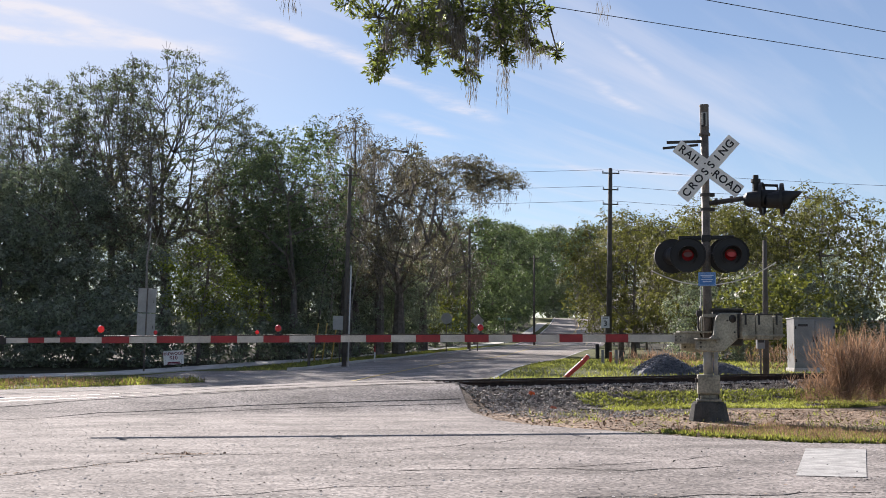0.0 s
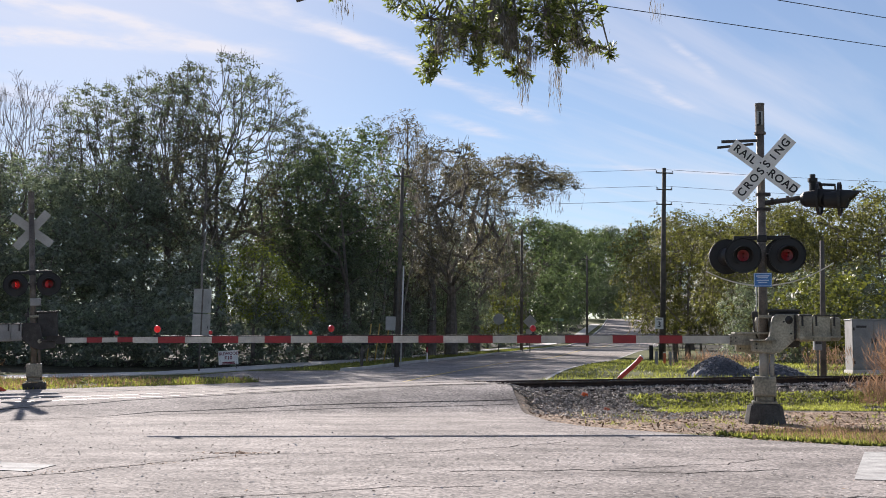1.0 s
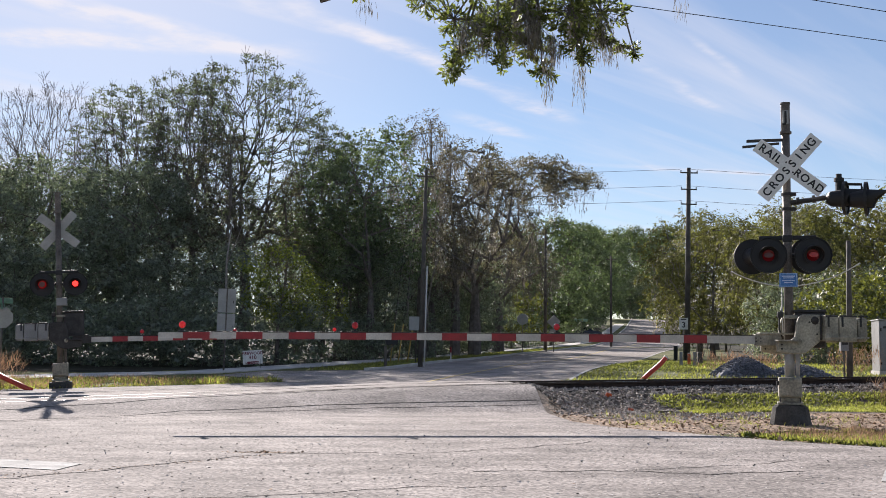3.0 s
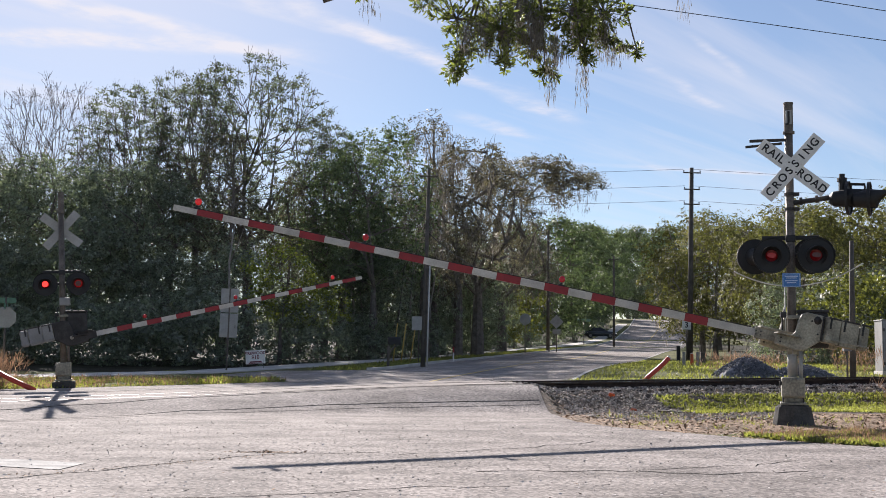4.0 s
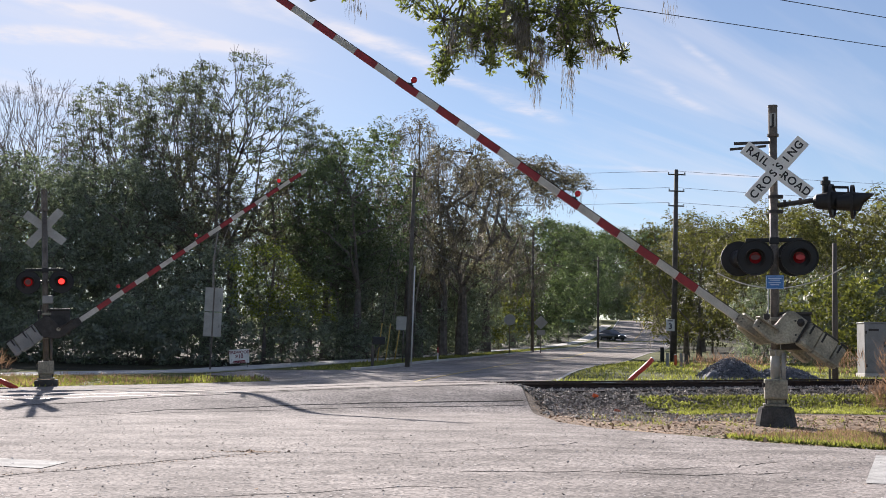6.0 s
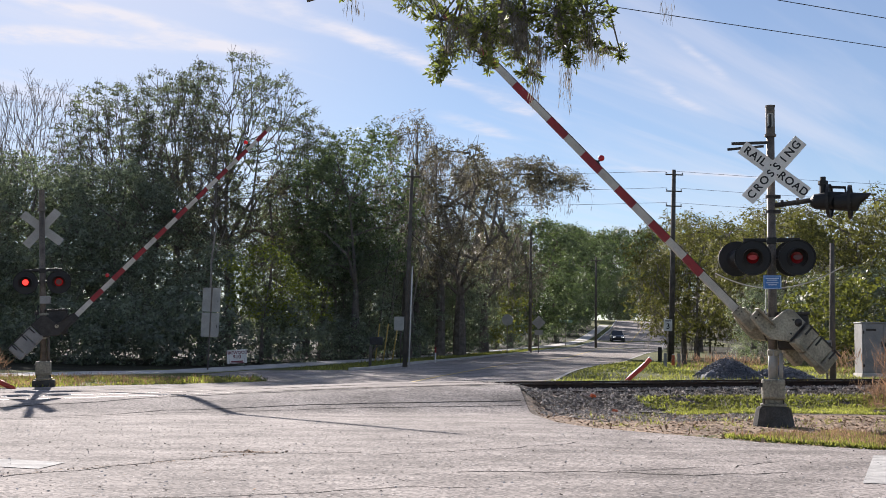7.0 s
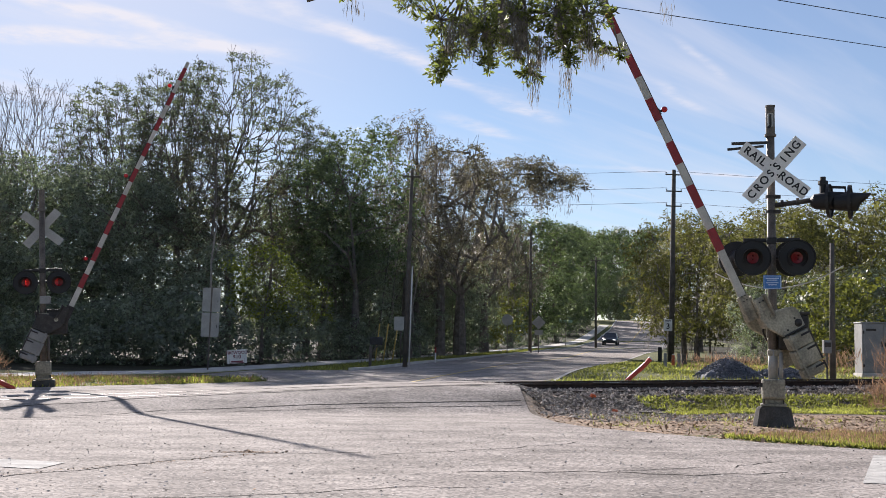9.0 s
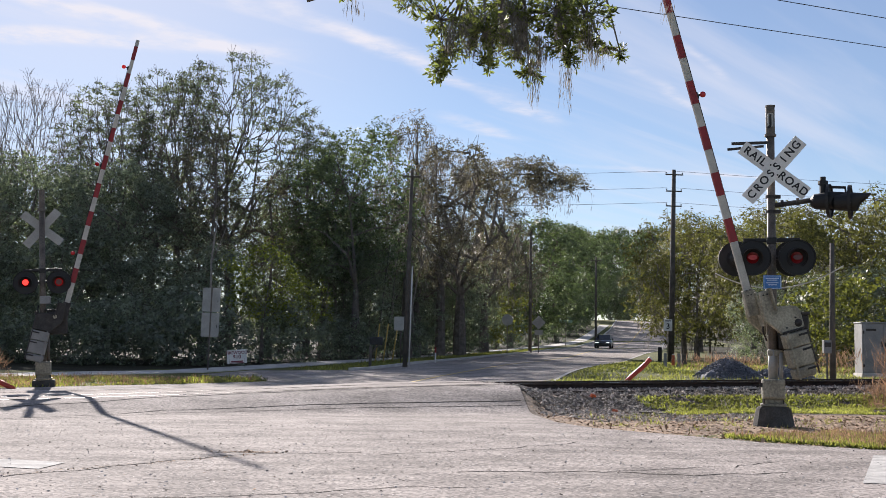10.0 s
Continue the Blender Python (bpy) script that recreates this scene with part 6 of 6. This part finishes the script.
# ---- live oak limb overhead ----
def overhead_limb():
    e = place("live_oak", 4.6, -3.2, "live oak with a leafy mossy limb reaching over the road", "tree")
    base = Vector((4.6, -3.2, gz1(4.6, -3.2)))
    loc = lambda p: Vector(p) - base
    limb = [(4.6, -3.2, -.2), (4.5, -3.0, 1.6), (4.3, -2.2, 3.0), (3.6, 0.6, 4.5), (2.6, 3.8, 4.95), (1.5, 6.6, 4.75), (.5, 8.0, 4.35), (-.6, 8.5, 4.0), (-1.1, 8.6, 3.85)]
    part("trunk", tube([loc(p) for p in limb], [.36, .30, .25, .18, .13, .09, .06, .035, .015], 12), M_BARK, e, "rough grey bark", smooth=True)
    r = random.Random(4)
    nr = np.random.RandomState(4)
    clumps = [(-.78, 3.72, .10), (-.28, 3.70, .14), (-.06, 3.58, .20), (.0, 3.36, .17), (-.07, 3.20, .10), (.22, 3.52, .20), (.26, 3.34, .17), (.29, 3.18, .09), (.5, 3.58, .22), (.52, 3.36, .17),
              (.60, 3.22, .10), (.76, 3.52, .22), (.80, 3.30, .15), (.84, 3.18, .08), (1.0, 3.58, .18), (1.02, 3.40, .11), (1.16, 3.40, .06), (1.28, 3.38, .07), (.4, 3.75, .25), (.8, 3.8, .25), (0.05, 3.8, .22)]
    twigs, leaves, aims, moss = [], [], [], []
    for x, z, rad in clumps:
        c = Vector((x, 8.0 + r.uniform(-.35, .35), z))
        root = Vector((x * .7 + .15, 8.05, 4.15))
        mid = root.lerp(c, .5) + Vector((r.gauss(0, .06), r.gauss(0, .06), .04))
        twigs += [(loc(root), loc(mid), .016, .011, 3), (loc(mid), loc(c), .011, .006, 3)]
        for k in range(int(16 * (rad / .1) ** 1.5)):
            d = Vector((r.gauss(0, 1), r.gauss(0, 1), r.gauss(0, .8))).normalized()
            tip = c + d * rad * r.uniform(.45, 1.12)
            twigs.append((loc(c), loc(tip), .004, .002, 4))
            for j in range(14):                        # a rosette of leaves round each twig end
                leaves.append(loc(tip - d * r.uniform(0, .055) + Vector((r.gauss(0, .008), r.gauss(0, .008), r.gauss(0, .008)))))
                aims.append((d + Vector((r.gauss(0, .75), r.gauss(0, .75), r.gauss(0, .6) - .1))).normalized())
    stuff_part("branchwork", branch_mesh("branchwork", twigs, M_BARK), e)
    crown = new("crown", rosette_mesh("crown", leaves, aims, .046, .0145, M_LEAF_LIMB, 3))
    crown.parent = e
    crown["kind"] = "stuff"
    # moss beards: (x, top, length, strands)
    for x, top, ln, k in ((.16, 3.62, .36, 50), (.30, 3.5, .26, 40), (.52, 3.62, .38, 60), (.66, 3.45, .26, 34), (.62, 3.28, .36, 9), (.80, 3.66, .4, 40), (.855, 3.3, .42, 9), (1.0, 3.6, .38, 36), (1.07, 3.45, .26, 10), (.03, 3.55, .3, 26), (.42, 3.7, .4, 40), (-.70, 3.7, .14, 10), (1.2, 3.42, .14, 8), (.88, 3.7, .4, 30), (1.585, 3.72, .16, 5)):
        for i in range(int(k * 3.4)):
            x0, y0 = x + nr.normal() * .035, 8.0 + nr.normal() * .08
            z, end = top - nr.uniform(0, .1), top - ln * nr.uniform(.45, 1.0)
            while z > end:
                moss.append((x0 - base.x, y0 - base.y, z - base.z))
                x0 += nr.normal() * .006
                z -= .045
    m = new("hanging_moss", blades_mesh("hanging_moss", moss, .06, .0045, M_MOSS, 9, hang=True, jitter=.4))
    m.parent = e
    m["kind"] = "stuff"
    m["label"] = "grey hanging moss"


overhead_limb()


# ---- car ----
def build_car():
    c = new("car")
    c.empty_display_size = 0.5
    tagged(c, "dark grey saloon car with lit headlamps", "car")
    # body: cross-sections along y, the nose at +y
    sec = [(-2.28, .55, .78, .70), (-2.15, .35, .95, .82), (-1.5, .26, 1.0, .90), (-.6, .24, .97, .92), (.6, .24, .95, .92), (1.5, .26, .90, .90), (2.1, .32, .76, .80), (2.28, .42, .62, .66)]
    V, Fc = [], []
    for y, z0, z1, w in sec:
        zm = (z0 + z1) / 2
        V += [(-w * .9, y, z0), (-w, y, zm), (-w * .92, y, z1), (w * .92, y, z1), (w, y, zm), (w * .9, y, z0)]
    n = 6
    for j in range(len(sec) - 1):
        for k in range(n):
            Fc.append((j * n + k, j * n + (k + 1) % n, (j + 1) * n + (k + 1) % n, (j + 1) * n + k))
    Fc += [tuple(range(n))[::-1], tuple(range((len(sec) - 1) * n, len(sec) * n))]
    mesh_ob("body", V, Fc, M_CAR, c, smooth=True)
    cab = [(-1.75, .95, .98, .80), (-.95, .95, 1.42, .62), (.15, .95, 1.46, .62), (1.05, .93, .95, .80)]
    V, Fc = [], []
    for y, z0, z1, w in cab:
        V += [(-.84, y, z0), (-w, y, z1), (w, y, z1), (.84, y, z0)]
    for j in range(3):
        for k in range(4):
            Fc.append((j * 4 + k, j * 4 + (k + 1) % 4, j * 4 + 4 + (k + 1) % 4, j * 4 + 4 + k))
    mesh_ob("greenhouse", V, Fc, M_GLASS, c, "dark tinted windows")
    part("roof", box((1.24, 1.15, 0.05), (0, -.4, 1.455), 0.02), M_CAR, c)
    for sx in (-1, 1):
        part("headlamp", box((.34, .10, .13), (sx * .56, 2.2, .66), .03), M_HEADLAMP, c, "lit headlamp")
        part("wing_mirror", box((.16, .10, .12), (sx * .98, .75, 1.0), .03), M_CAR, c)
    part("bumper", box((1.5, .14, .16), (0, 2.24, .40), .04), M_BLACK, c)
    part("grille", box((.8, .06, .10), (0, 2.28, .58), .02), M_BLACK, c)
    for sx in (-.78, .78):
        for sy in (-1.35, 1.4):
            bm = lathe([(-.10, .001), (-.10, .20), (-.11, .30), (-.08, .33), (.08, .33), (.11, .30), (.10, .20), (.10, .001)], 18)
            bm.transform(Matrix.Rotation(radians(90), 4, "Z"))
            w = part("wheel", bm, M_RUBBER, c)
            w.location = (sx, sy, .33)
            h = lathe([(-.115, .001), (-.115, .20), (.115, .20), (.115, .001)], 14)
            h.transform(Matrix.Rotation(radians(90), 4, "Z"))
            part("rim", h, M_GREY, w)
    return c


car = build_car()


# ---- what moves ----
CAR_ROWS = [(0.0, 13.5, 160, -90, 0), (2.7, 17.4, 160, -91, 0), (3.8, 19.3, 160, -93, 0), (4.5, 19.9, 160, -95, 0), (5.0, 20.7, 159.6, -106, 0),
            (5.5, 21.8, 158.8, -122, 0), (6.0, 22.9, 157.2, -146, -1), (6.8, 23.6, 154.5, -179, -2), (7.0, 23.5, 153.8, -184, -2), (7.5, 23.1, 151.5, -191, -2),
            (8.0, 22.3, 147.5, -193, -2), (8.5, 21.3, 142.5, -193, -2), (9.0, 20.1, 136.5, -193, -2), (9.5, 18.8, 130.0, -193, -2), (10.0, 17.4, 123.0, -193, -2)]


def motions():
    walk(near_gate, [(t, pose(*NEAR_PIVOT, 0, -a, 189.75)) for t, a, b in GATE])
    walk(far_gate, [(t, pose(*FAR_PIVOT, 0, -b, 18.7)) for t, a, b in GATE])
    for shaft, k in ((near_shaft, 1), (far_shaft, 2)):
        rows = []
        for row in GATE:
            c, d = math.cos(radians(row[k])), math.sin(radians(row[k]))
            rows.append((row[0], pose(.23 - .23 * c, 0, .23 * d)))
        walk(shaft, rows)
    for bulb, phase in MOVERS:
        walk(bulb, [(t, pose(0, -0.055, 0, 0, 0, a)) for t, a in flash_rows(phase)])
    walk(car, [(t, pose(x, y, gz1(x, y) + 0.012, pitch, 0, yaw)) for t, x, y, yaw, pitch in CAR_ROWS])


motions()
